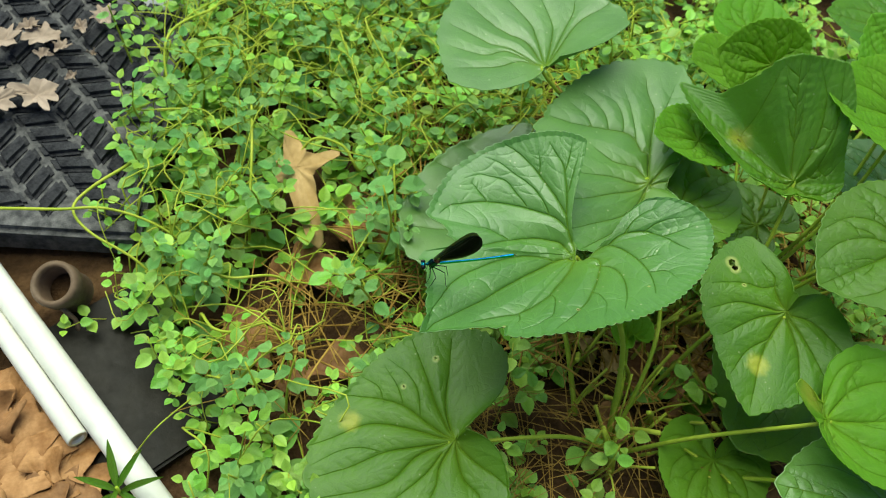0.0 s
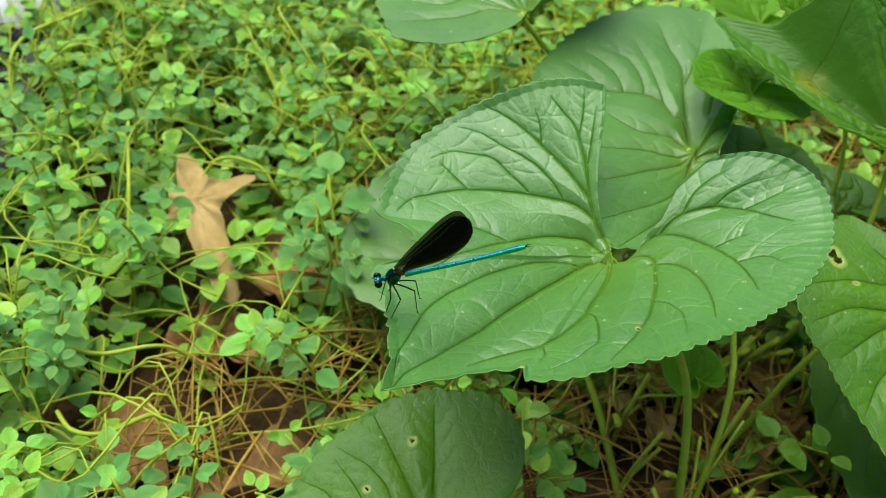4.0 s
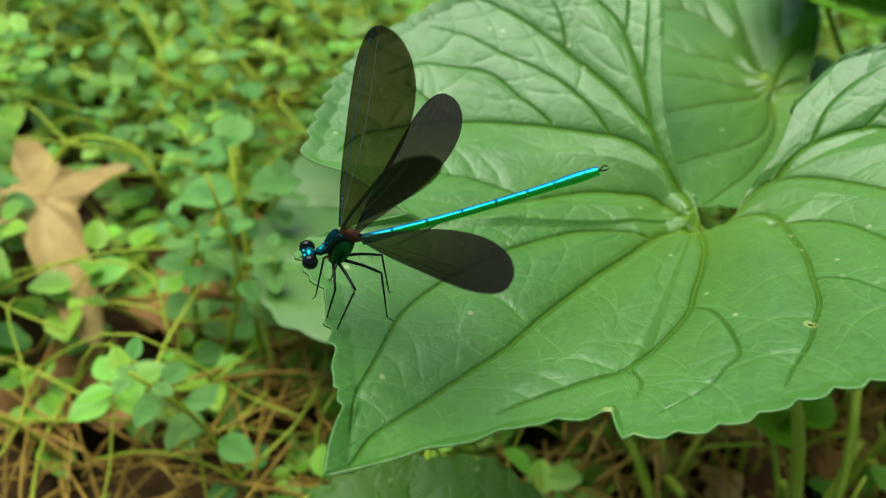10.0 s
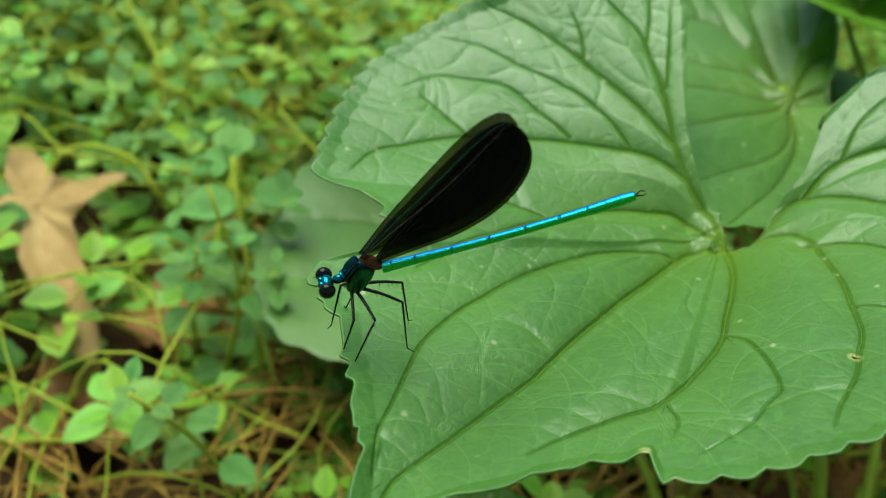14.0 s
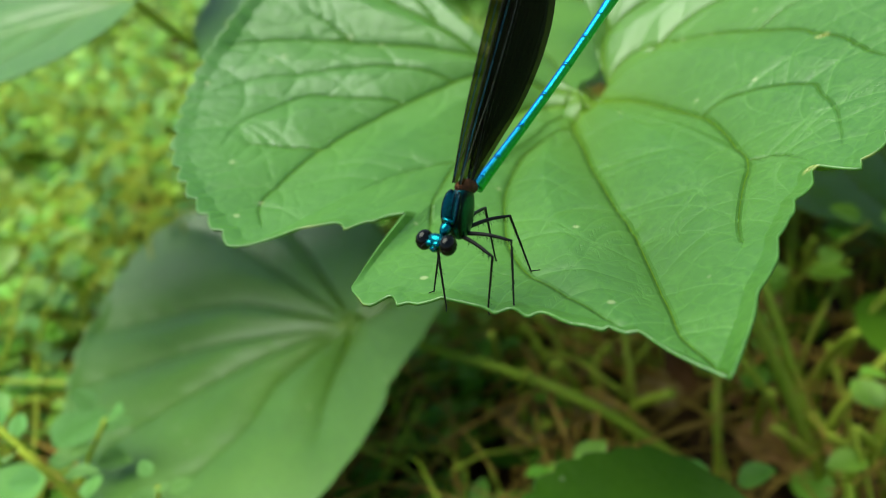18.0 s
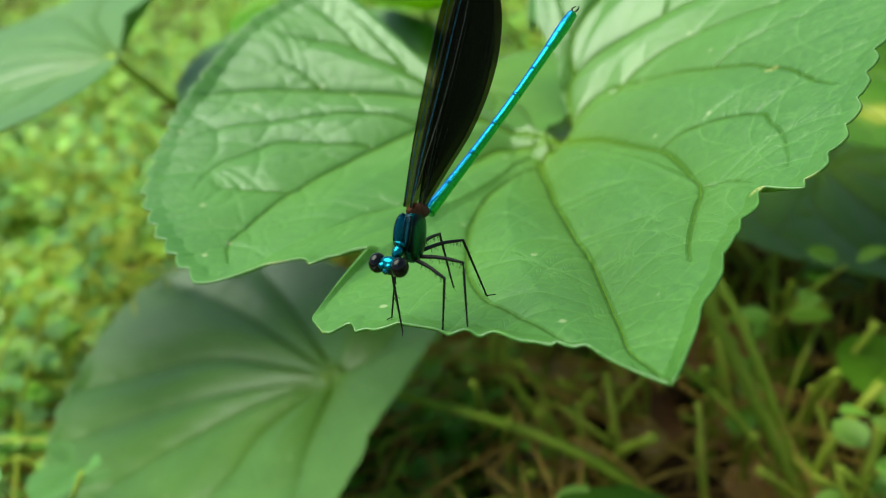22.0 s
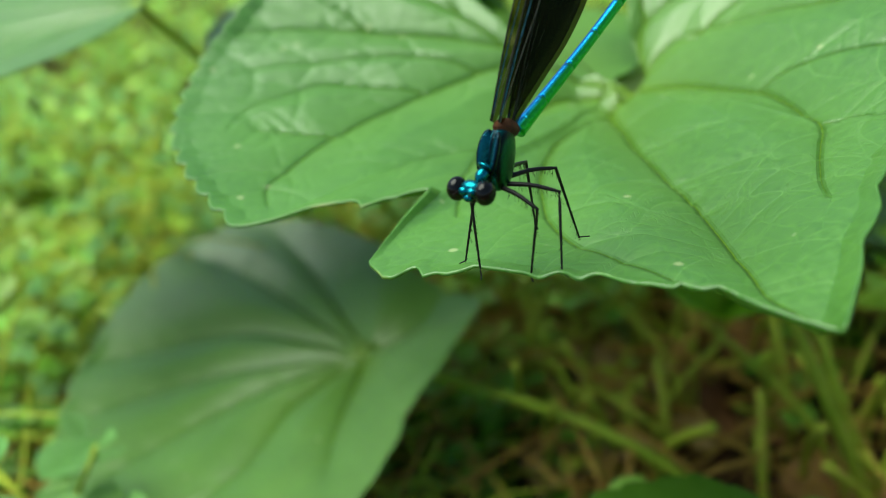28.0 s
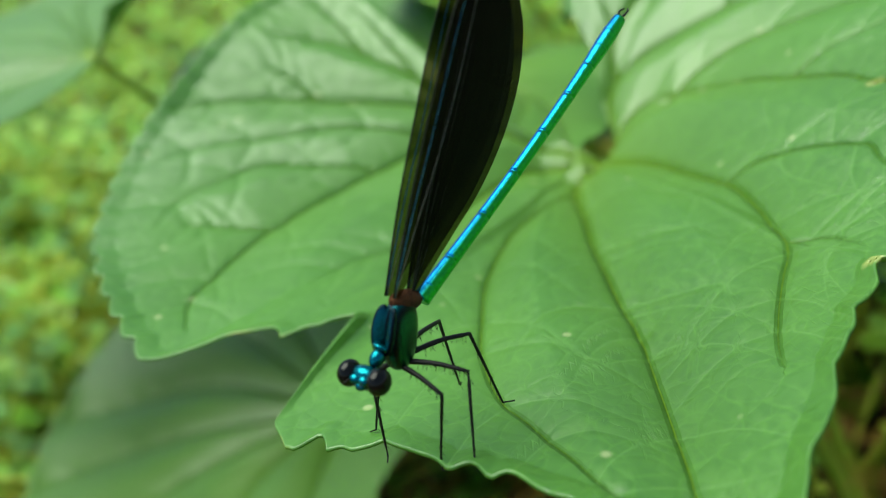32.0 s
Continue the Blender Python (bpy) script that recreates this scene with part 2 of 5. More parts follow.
SOIL = plain("dark_soil", (0.030, 0.015, 0.006), (0.115, 0.062, 0.026), 45, 0.9, 0.006, spec=0.12)
TAN_LEAF = plain("tan_dead_leaf", (0.36, 0.225, 0.075), (0.54, 0.37, 0.16), 40, 0.6, 0.0008, spec=0.12)
BROWN_LEAF = plain("brown_dead_leaf", (0.13, 0.058, 0.020), (0.33, 0.17, 0.070), 70, 0.6, 0.0008, spec=0.12)
RUSSET_LEAF = plain("russet_dead_leaf", (0.20, 0.085, 0.024), (0.44, 0.235, 0.095), 70, 0.6, 0.0008, spec=0.12)
PALE_LEAF = plain("pale_dead_leaf", (0.27, 0.20, 0.14), (0.44, 0.34, 0.26), 40, 0.7, 0.0008, spec=0.12)
RUBBER = plain("black_rubber", (0.014, 0.014, 0.016), (0.062, 0.062, 0.064), 110, 0.8, 0.004, spec=0.12)
DUST = plain("grey_dust", (0.050, 0.050, 0.050), (0.170, 0.165, 0.155), 150, 0.9, 0.002, spec=0.12)
PIPE = plain("white_plastic_pipe", (0.78, 0.77, 0.64), (0.83, 0.82, 0.72), 14, 0.38, 0.0)
PIPE_IN = plain("yellowed_pipe_end", (0.55, 0.52, 0.28), (0.66, 0.62, 0.38), 40, 0.5)
CLAY = plain("brown_plastic", (0.13, 0.085, 0.05), (0.20, 0.14, 0.09), 40, 0.5, 0.0006, spec=0.12)
SLATE = plain("dark_plastic_sheet", (0.008, 0.007, 0.004), (0.020, 0.017, 0.011), 30, 0.5, 0.001, spec=0.12)
STONE = plain("pale_stone", (0.42, 0.42, 0.43), (0.62, 0.61, 0.62), 60, 0.8, 0.001)


def metal_green(name, a, b, axis, rough):
    """The metallic cuticle of the insect, its sheen put into the colour: b where the surface faces axis, a elsewhere.
    """
    m, nt, bsdf = material(name)
    co = nt.nodes.new("ShaderNodeTexCoord").outputs["Object"]
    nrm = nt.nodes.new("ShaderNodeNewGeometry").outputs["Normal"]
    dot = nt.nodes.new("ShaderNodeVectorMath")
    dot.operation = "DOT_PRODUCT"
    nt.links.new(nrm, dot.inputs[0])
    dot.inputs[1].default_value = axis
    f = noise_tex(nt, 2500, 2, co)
    # painted sheen: colour follows the world direction the surface faces
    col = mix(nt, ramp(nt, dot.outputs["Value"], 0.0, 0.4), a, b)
    col = mix(nt, ramp(nt, f, 0.35, 0.7, 0, 0.35), col, (0.0, 0.04, 0.05))
    nt.links.new(col, bsdf.inputs["Base Color"])
    bsdf.inputs["Metallic"].default_value, bsdf.inputs["Roughness"].default_value = 0.9, rough
    nt.links.new(bump(nt, f, 0.2, 0.0001), bsdf.inputs["Normal"])
    return m


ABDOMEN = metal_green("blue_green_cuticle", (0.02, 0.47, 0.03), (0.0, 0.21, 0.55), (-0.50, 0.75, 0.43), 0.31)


def striped_cuticle():
    """The thorax: shining blue-green panels between black seams along the body."""
    m, nt, bsdf = material("striped_cuticle")
    co = nt.nodes.new("ShaderNodeTexCoord").outputs["Object"]
    sep = nt.nodes.new("ShaderNodeSeparateXYZ")
    nt.links.new(co, sep.inputs[0])
    side = nt.nodes.new("ShaderNodeMath")
    side.operation = "ABSOLUTE"
    nt.links.new(sep.outputs["Y"], side.inputs[0])
    cr = nt.nodes.new("ShaderNodeValToRGB")
    cr.color_ramp.interpolation = "B_SPLINE"
    stops = [(0.0, (0.0, 0.004, 0.006)), (0.10, (0.0, 0.004, 0.006)), (0.17, (0.0, 0.09, 0.14)), (0.42, (0.0, 0.11, 0.07)), (0.52, (0.002, 0.004, 0.004)), (0.68, (0.002, 0.004, 0.004)), (0.76, (0.01, 0.14, 0.05)), (0.90, (0.01, 0.10, 0.04)), (0.96, (0.003, 0.004, 0.003))]
    el = cr.color_ramp.elements
    el[0].position, el[0].color = stops[0][0], (*stops[0][1], 1)
    el[1].position, el[1].color = stops[-1][0], (*stops[-1][1], 1)
    for p, c in stops[1:-1]:
        e = el.new(p)
        e.color = (*c, 1)
    nt.links.new(ramp(nt, side.outputs[0], 0.0, 0.0015), cr.inputs[0])
    f = noise_tex(nt, 3000, 3, co)
    nt.links.new(mix(nt, ramp(nt, f, 0.35, 0.75, 0, 0.5), cr.outputs[0], (0.0, 0.006, 0.008)), bsdf.inputs["Base Color"])
    bsdf.inputs["Metallic"].default_value, bsdf.inputs["Roughness"].default_value = 0.85, 0.26
    nt.links.new(bump(nt, f, 0.35, 0.0002), bsdf.inputs["Normal"])
    return m


STRIPED = striped_cuticle()
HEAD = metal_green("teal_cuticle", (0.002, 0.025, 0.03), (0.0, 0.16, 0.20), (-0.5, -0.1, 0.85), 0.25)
BLACK = plain("black_cuticle", (0.004, 0.004, 0.004), (0.008, 0.007, 0.006), 900, 0.45, spec=0.2)
RUST = plain("rusty_cuticle", (0.035, 0.012, 0.005), (0.11, 0.040, 0.014), 1400, 0.6, 0.0006, spec=0.15)
EYE_MAT = plain("glossy_dark_eye", (0.002, 0.003, 0.003), (0.006, 0.006, 0.004), 900, 0.10, spec=0.22)
BLUE_VEIN = plain("blue_wing_vein", (0.02, 0.12, 0.22), (0.05, 0.25, 0.40), 900, 0.3, metal=0.8)
GREY_VEIN = plain("grey_wing_vein", (0.10, 0.10, 0.10), (0.20, 0.20, 0.19), 900, 0.4)


def wing_material(name, base_clear, tip_clear):
    """A smoky membrane: nearly black at the tip, brown and half clear towards the base, with a fine mesh."""
    m, nt, bsdf = material(name)
    att = node(nt, "ShaderNodeAttribute", attribute="along").outputs["Fac"]
    co = nt.nodes.new("ShaderNodeTexCoord").outputs["Object"]
    cell = nt.nodes.new("ShaderNodeTexVoronoi")
    cell.feature = "DISTANCE_TO_EDGE"
    cell.inputs["Scale"].default_value = 2200
    nt.links.new(co, cell.inputs["Vector"])
    bsdf.inputs["Base Color"].default_value = (0.003, 0.0022, 0.0015, 1)
    bsdf.inputs["Roughness"].default_value = 0.5
    bsdf.inputs["Specular IOR Level"].default_value = 0.06
    nt.links.new(bump(nt, ramp(nt, cell.outputs[0], 0, 0.2), 0.15, 0.00006), bsdf.inputs["Normal"])
    clear = nt.nodes.new("ShaderNodeBsdfTransparent")
    clear.inputs[0].default_value = (0.50, 0.42, 0.20, 1)
    fac = nt.nodes.new("ShaderNodeMath")
    fac.operation = "MULTIPLY"
    nt.links.new(ramp(nt, att, 0.10, 0.85, base_clear, tip_clear), fac.inputs[0])
    nt.links.new(ramp(nt, cell.outputs[0], 0.0, 0.12, 0.7, 1.0), fac.inputs[1])
    blend = nt.nodes.new("ShaderNodeMixShader")
    nt.links.new(fac.outputs[0], blend.inputs[0])
    nt.links.new(bsdf.outputs[0], blend.inputs[1])
    nt.links.new(clear.outputs[0], blend.inputs[2])
    nt.links.new(blend.outputs[0], nt.nodes["Material Output"].inputs[0])
    return m


FORE_WING, HIND_WING = wing_material("smoky_wing", 0.46, 0.24), wing_material("dark_smoky_wing", 0.34, 0.07)


# ---- mesh helpers ----
def mesh(name, verts, faces, mat, smooth=True, attrs=()):
    me = bpy.data.meshes.new(name)
    verts, faces = np.asarray(verts, dtype=np.float32), np.asarray(faces, dtype=np.int32)
    k = faces.shape[1]
    me.vertices.add(len(verts))
    me.vertices.foreach_set("co", verts.ravel())
    me.loops.add(faces.size)
    me.loops.foreach_set("vertex_index", faces.ravel())
    me.polygons.add(len(faces))
    me.polygons.foreach_set("loop_start", np.arange(0, faces.size, k, dtype=np.int32))
    me.polygons.foreach_set("loop_total", np.full(len(faces), k, dtype=np.int32))
    me.polygons.foreach_set("use_smooth", np.full(len(faces), smooth))
    me.update(calc_edges=True)
    me.validate()
    for key, values in attrs:
        me.attributes.new(key, "FLOAT", "POINT").data.foreach_set("value", np.asarray(values, dtype=np.float32))
    me.materials.append(mat)
    return me


def part(name, me, parent=None, label="", at=None):
    ob = new(name, me)
    if parent is not None:
        ob.parent = parent
    if at is not None:
        ob.matrix_basis = at
    if label:
        ob["label"] = label
    return ob


def spline(points, n):
    """A smooth curve through the points (Catmull-Rom), n samples."""
    p = np.asarray(points, dtype=float)
    if len(p) == 2:
        return p[0] + np.linspace(0, 1, n)[:, None] * (p[1] - p[0])
    q = np.vstack([2 * p[0] - p[1], p, 2 * p[-1] - p[-2]])
    out, m = [], len(p) - 1
    for s in np.linspace(0, m - 1e-9, n):
        i = int(s)
        f = s - i
        a, b, c, d = q[i], q[i + 1], q[i + 2], q[i + 3]
        out.append(0.5 * (2 * b + (c - a) * f + (2 * a - 5 * b + 4 * c - d) * f * f + (3 * b - a - 3 * c + d) * f ** 3))
    return np.array(out)


def tube_arrays(path, radii, sides=6):
    p = np.asarray(path, dtype=float)
    r = np.broadcast_to(np.asarray(radii, dtype=float), (len(p),))
    t = np.gradient(p, axis=0)
    t /= np.linalg.norm(t, axis=1)[:, None] + 1e-12
    ref = np.array([0.31, 0.17, 0.93]) if abs(t[0] @ np.array([0.31, 0.17, 0.93])) < 0.9 else np.array([1.0, 0.1, 0.0])
    u = np.cross(t, ref)
    u /= np.linalg.norm(u, axis=1)[:, None] + 1e-12
    w = np.cross(t, u)
    a = np.linspace(0, 2 * np.pi, sides, endpoint=False)
    v = p[:, None] + r[:, None, None] * (np.cos(a)[None, :, None] * u[:, None] + np.sin(a)[None, :, None] * w[:, None])
    n = len(p)
    i, j = np.meshgrid(np.arange(n - 1), np.arange(sides), indexing="ij")
    k = (j + 1) % sides
    f = np.stack([i * sides + j, i * sides + k, (i + 1) * sides + k, (i + 1) * sides + j], -1).reshape(-1, 4)
    v = np.vstack([v.reshape(-1, 3), p[:1], p[-1:]])
    c0, c1 = n * sides, n * sides + 1
    j = np.arange(sides)
    k = (j + 1) % sides
    caps = np.vstack([np.stack([np.full(sides, c0), k, j, j], -1), np.stack([np.full(sides, c1), (n - 1) * sides + j, (n - 1) * sides + k, (n - 1) * sides + k], -1)])
    return v, f, caps


def join(chunks):
    """Joins (verts, quads, cap quads) pieces into triangles and quads as one array of triangles."""
    vs, fs, base = [], [], 0
    for v, f, caps in chunks:
        vs.append(v)
        fs.append(np.vstack([f[:, [0, 1, 2]], f[:, [0, 2, 3]], caps[:, [0, 1, 2]]]) + base)
        base += len(v)
    return np.vstack(vs), np.vstack(fs)


def tube(name, path, radii, mat, sides=6):
    v, f = join([tube_arrays(path, radii, sides)])
    return mesh(name, v, f, mat)


def ellipsoid(name, radii, mat, rings=14, sides=20, shape=None):
    a = np.linspace(0, np.pi, rings + 1)
    b = np.linspace(0, 2 * np.pi, sides, endpoint=False)
    A, B = np.meshgrid(a, b, indexing="ij")
    v = np.stack([np.cos(A), np.sin(A) * np.cos(B), np.sin(A) * np.sin(B)], -1)
    if shape is not None:
        v = shape(v)
    v = v.reshape(-1, 3) * np.asarray(radii)
    i, j = np.meshgrid(np.arange(rings), np.arange(sides), indexing="ij")
    k = (j + 1) % sides
    f = np.stack([i * sides + j, i * sides + k, (i + 1) * sides + k, (i + 1) * sides + j], -1).reshape(-1, 4)
    return mesh(name, v, f, mat)


# ---- broad heart-shaped leaves ----
CORDATE = [100, 91, 84, 79, 76, 74, 73, 72, 70, 66, 57, 32, 5, 32, 57, 66, 70, 72, 73, 74, 76, 79, 84, 91]


class Blade:
    """A heart-shaped blade round its stalk's end: radii round about (mm), the rise of its rim (mm) and its veins."""

    def __init__(self, origin, axis, radii, rise=(0,), slope=(0.0, 0.0), veins=None, curl=0.12, scale=1.0, power=0.85, seed=1, teeth=46, bite=0.020, wave=0.0, relief=0.85, chewed=(0, 0), pucker=1.0, bow=None, holes=(), gap=None, spots=(), quilt=0.0, fine=(), notch=(), hub=(4.0, 0.0), ragged=0.012, dip=(0.0058, 0.0034)):
        self.dip, self.ragged = dip, ragged
        self.fine, self.notch, self.hub = fine, np.array(notch) * 0.001, np.array(hub) * 0.001
        self.bow, self.holes, self.gap, self.spots, self.quilt = bow, holes, gap, spots, quilt
        self.pucker = pucker
        self.chewed = chewed
        self.o = np.array(origin, dtype=float)
        sx, sy = slope
        n = np.array([-sx, -sy, 1.0])
        self.n = n / np.linalg.norm(n)
        a = np.array([math.cos(radians(axis)), math.sin(radians(axis)), 0.0])
        a -= (a @ self.n) * self.n
        self.a = a / np.linalg.norm(a)
        self.b = np.cross(self.n, self.a)
        self.curl, self.power, self.seed, self.teeth, self.bite, self.wave, self.relief = curl, power, seed, teeth, bite, wave, relief
        if isinstance(radii, dict):
            ang, rad = np.array(list(radii.keys()), dtype=float), np.array(list(radii.values()), dtype=float)
        else:
            ang, rad = np.linspace(0, 360, len(radii), endpoint=False), np.array(radii, dtype=float)
        self.ang, self.rad = ang, rad * 0.001 * scale
        if isinstance(rise, dict):
            self.rang, self.rise = np.array(list(rise.keys()), dtype=float), np.array(list(rise.values()), dtype=float) * 0.001
        else:
            self.rang, self.rise = np.linspace(0, 360, len(rise), endpoint=False), np.array(rise, dtype=float) * 0.001
        self.size = float(self.rad.max())
        self.vein_lines = self.make_veins(veins)

    def reach(self, deg):
        return np.interp(deg, self.ang, self.rad, period=360)

    def lift(self, deg):
        return np.interp(deg, self.rang, self.rise, period=360)

    def turn(self, deg, rho):
        """Angles draw in towards the middle, which bows the two lobes' inner edges."""
        d = (np.asarray(deg) + 180) % 360 - 180
        inner = np.clip(1 - rho * self.reach(deg) / (0.6 * self.size if self.bow is None else self.bow), 0, 1)
        return np.where(d < 0, d * (1 - self.curl * inner ** 2), d)

    def make_veins(self, veins):
        rng = random.Random(self.seed)
        lines = []
        if veins is None:
            sway = rng.uniform(-3, 3)
            veins = [[(0, 0), (sway, 0.3), (-sway * 0.4, 0.6), (0, 0.97)]]
            for side in (1, -1):
                for a0, bend in ((36, 24), (78, 40), (126, 34)):
                    j = rng.uniform(-7, 7)
                    veins.append([(side * (a0 + 14), 0.0), (side * (a0 + j + 5), 0.22), (side * (a0 + j), 0.45), (side * (a0 + j - bend * 0.5), 0.72), (side * (a0 + j - bend), 0.93)])
                    # branches on the outer side
                    for r0 in (0.3 + rng.uniform(-0.05, 0.05), 0.52 + rng.uniform(-0.05, 0.05)):
                        veins.append([(side * (a0 + j + 3 - 10 * r0), r0), (side * (a0 + j + 11), r0 + 0.17), (side * (a0 + j + 12 - bend * 0.2), min(r0 + 0.42, 0.9))])
                for r0 in (0.34, 0.5, 0.66, 0.8):
                    r0 += rng.uniform(-0.05, 0.05) + 0.04 * side
                    veins.append([(0, r0), (side * 7, r0 + 0.09), (side * 9, min(r0 + 0.24, 0.96))])
            veins = [[(a, r * float(self.reach(a))) for a, r in line] for line in veins]
        else:
            veins = [[(a, r * 0.001) for a, r in line] for line in veins]
        for k, line in enumerate(veins):
            pts = [(r * math.cos(radians(a)), r * math.sin(radians(a))) for a, r in line]
            c = spline(pts, 70)
            w = np.linspace(1.0, 0.12, len(c)) ** 0.7 * (1.15 if k == 0 else 1.0 if math.hypot(*(c[0] - (self.hub if len(self.notch) else 0))) < 0.0045 else 0.85 if math.hypot(*c[0]) < 0.022 else 0.5)
            lines.append((c, w, True))
            length = np.linalg.norm(np.diff(c, axis=0), axis=1).sum()
            count = max(3, int(length / (0.0095 * self.size / 0.09)))
            for i in range(count):
                s = (i + 0.8 + rng.uniform(-0.2, 0.2)) / (count + 0.6)
                at = min(int(s * 69), 68)
                t = c[at + 1] - c[at]
                t /= np.linalg.norm(t) + 1e-9
                for side in (1, -1):
                    lean = radians(rng.uniform(42, 62)) * side
                    d = np.array([t[0] * math.cos(lean) - t[1] * math.sin(lean), t[0] * math.sin(lean) + t[1] * math.cos(lean)])
                    size = self.size / 0.09 * rng.uniform(0.010, 0.019) * (1 - 0.35 * s) * min(1, 0.35 + s * 1.6)
                    bendy = np.array([t[0], t[1]]) * 0.35
                    p = [c[at], c[at] + d * size * 0.5, c[at] + (d + bendy) * size]
                    lines.append((spline(p, 16), np.linspace(0.7, 0.15, 16), False))
        for line in self.fine:
            pts = [(r * 0.001 * math.cos(radians(a)), r * 0.001 * math.sin(radians(a))) for a, r in line]
            lines.append((spline(pts, 40), np.linspace(1.3, 0.5, 40), False))
        return lines

    def relief_at(self, u, v):
        """Height of the vein pattern, the main veins' mask and the nearness of the stalk at points (u, v) of the blade's plane."""
        q = np.stack([u, v], -1)
        tile = 0.008 * self.size / 0.09
        keys = np.floor(q / tile).astype(int)
        order = np.lexsort((keys[:, 1], keys[:, 0]))
        cuts = np.flatnonzero(np.any(np.diff(keys[order], axis=0) != 0, axis=1)) + 1
        groups = np.split(order, cuts)
        result = []
        for main in (True, False):
            lines = [(c, w) for c, w, big in self.vein_lines if big == main]
            p0 = np.vstack([c[:-1] for c, w in lines])
            p1 = np.vstack([c[1:] for c, w in lines])
            wid = np.concatenate([w[:-1] for c, w in lines])
            mask, dip, broad, near, across = np.zeros(len(q)), np.zeros(len(q)), np.zeros(len(q)), np.full(len(q), tile * 2), np.full(len(q), 9.0)
            for g in groups:
                mid = q[g].mean(axis=0)
                close = np.flatnonzero(np.hypot(*(0.5 * (p0 + p1) - mid).T) < tile * 2.2)
                if not len(close):
                    continue
                a, d = p0[close][None], (p1 - p0)[close][None]
                rel = q[g][:, None] - a
                f = np.clip((rel * d).sum(-1) / ((d * d).sum(-1) + 1e-14), 0, 1)
                dist = np.sqrt(((rel - f[..., None] * d) ** 2).sum(-1))
                alld, best = dist, dist.argmin(axis=1)
                dist, w = dist[np.arange(len(g)), best], wid[close][best]
                near[g] = np.minimum(dist, tile * 2)
                one = np.arange(len(g))
                wide, soft = (self.dip[0], 0.0007) if main else (0.0022, 0.0006)
                dip[g] = (wid[close][None] * np.exp((soft - np.sqrt(alld ** 2 + soft ** 2)) / (wide * self.size / 0.09))).max(axis=1)
                turned = np.sign(d[0, best, 0] * rel[one, best, 1] - d[0, best, 1] * rel[one, best, 0])
                broad[g] = w
                across[g] = turned * dist / (0.00011 + 0.00018 * w)
                mask[g] = w * np.exp(-(dist / (0.0004 + 0.0005 * w)) ** 2)
            result.append((mask, near, across, dip, broad))
        (m1, d1, a1, dip1, w1), (m2, d2, a2, dip2, w2) = result
        gates = [np.clip((0.0022 - x) / 0.0010, 0, 1) * np.clip(1.5 * y, 0, 1) for x, y in ((d1, w1), (d2, w2))]
        k = self.size / 0.09
        height = -0.0006 * m1 - self.dip[1] * k * dip1 - 0.0002 * m2 - self.pucker * 0.0009 * k * dip2 * np.clip(1.15 - dip1, 0, 1)
        if self.quilt:
            s = 0.0013
            x, y = u + 0.0011 * np.sin(v / 0.0052 + self.seed), v + 0.0011 * np.sin(u / 0.0047)
            height = height + self.quilt * 0.0011 * np.sqrt(np.abs(np.sin(x / s) * np.sin((0.45 * x + 0.9 * y) / s))) * np.clip(1 - dip1, 0, 1)
        from_hub = np.hypot(u - self.hub[0], v - self.hub[1]) if len(self.notch) else np.hypot(u, v)
        heart = np.exp(-from_hub / (0.010 * k)) * (0.35 + 0.65 * np.clip(m1 * 1.5, 0, 1)) + 0.30 * np.exp(-from_hub / (0.028 * k))
        gates[1] = gates[1] * np.clip(from_hub / (0.014 * k) - 0.3, 0, 1)
        return height * self.relief, (("furrow", np.clip(dip1, 0, 1)), ("vein", gates[0]), ("vein_across", a1), ("veinlet", gates[1]), ("veinlet_across", a2), ("heart", heart))

    def cut_notch(self, u, v):
        """Which points lie inside the notch between the lobes; those along its line are drawn onto it."""
        inside, best = np.zeros(u.shape, bool), np.full(u.shape, 9.0)
        pu, pv = u.copy(), v.copy()
        for (x0, y0), (x1, y1) in zip(self.notch, np.roll(self.notch, -1, axis=0)):
            crosses = (y0 > v) != (y1 > v)
            inside ^= crosses & (u < (x1 - x0) * (v - y0) / (y1 - y0 + 1e-12) + x0)
            f = np.clip(((u - x0) * (x1 - x0) + (v - y0) * (y1 - y0)) / ((x1 - x0) ** 2 + (y1 - y0) ** 2), 0, 1)
            qu, qv = x0 + f * (x1 - x0), y0 + f * (y1 - y0)
            d = np.hypot(u - qu, v - qv)
            near = d < best
            best, pu, pv = np.where(near, d, best), np.where(near, qu, pu), np.where(near, qv, pv)
        snap = inside & (best < 0.0008)
        return np.where(snap, pu, u), np.where(snap, pv, v), inside

    def surface(self, deg, rho):
        """Points of the blade without its relief, at angles (degrees) and fractions of the reach."""
        d = self.turn(deg, rho)
        r = self.reach(deg) * rho
        u, v = r * np.cos(np.radians(d)), r * np.sin(np.radians(d))
        h = self.lift(deg) * rho ** self.power + self.wave * np.sin(np.radians(np.asarray(deg) * 7 + self.seed * 40)) * rho ** 3
        return u, v, h

    def world(self, u, v, h):
        return self.o + np.asarray(u)[..., None] * self.a + np.asarray(v)[..., None] * self.b + np.asarray(h)[..., None] * self.n

    def height_over(self, x, y):
        """The blade's point over a place of the plan."""
        d = np.array([x, y]) - self.o[:2]
        a2, b2 = self.a[:2], self.b[:2]
        u, v = d @ a2, d @ b2
        deg, r = math.degrees(math.atan2(v, u)), math.hypot(u, v)
        return self.o[2] + float(self.lift(deg)) * (r / float(self.reach(deg))) ** self.power

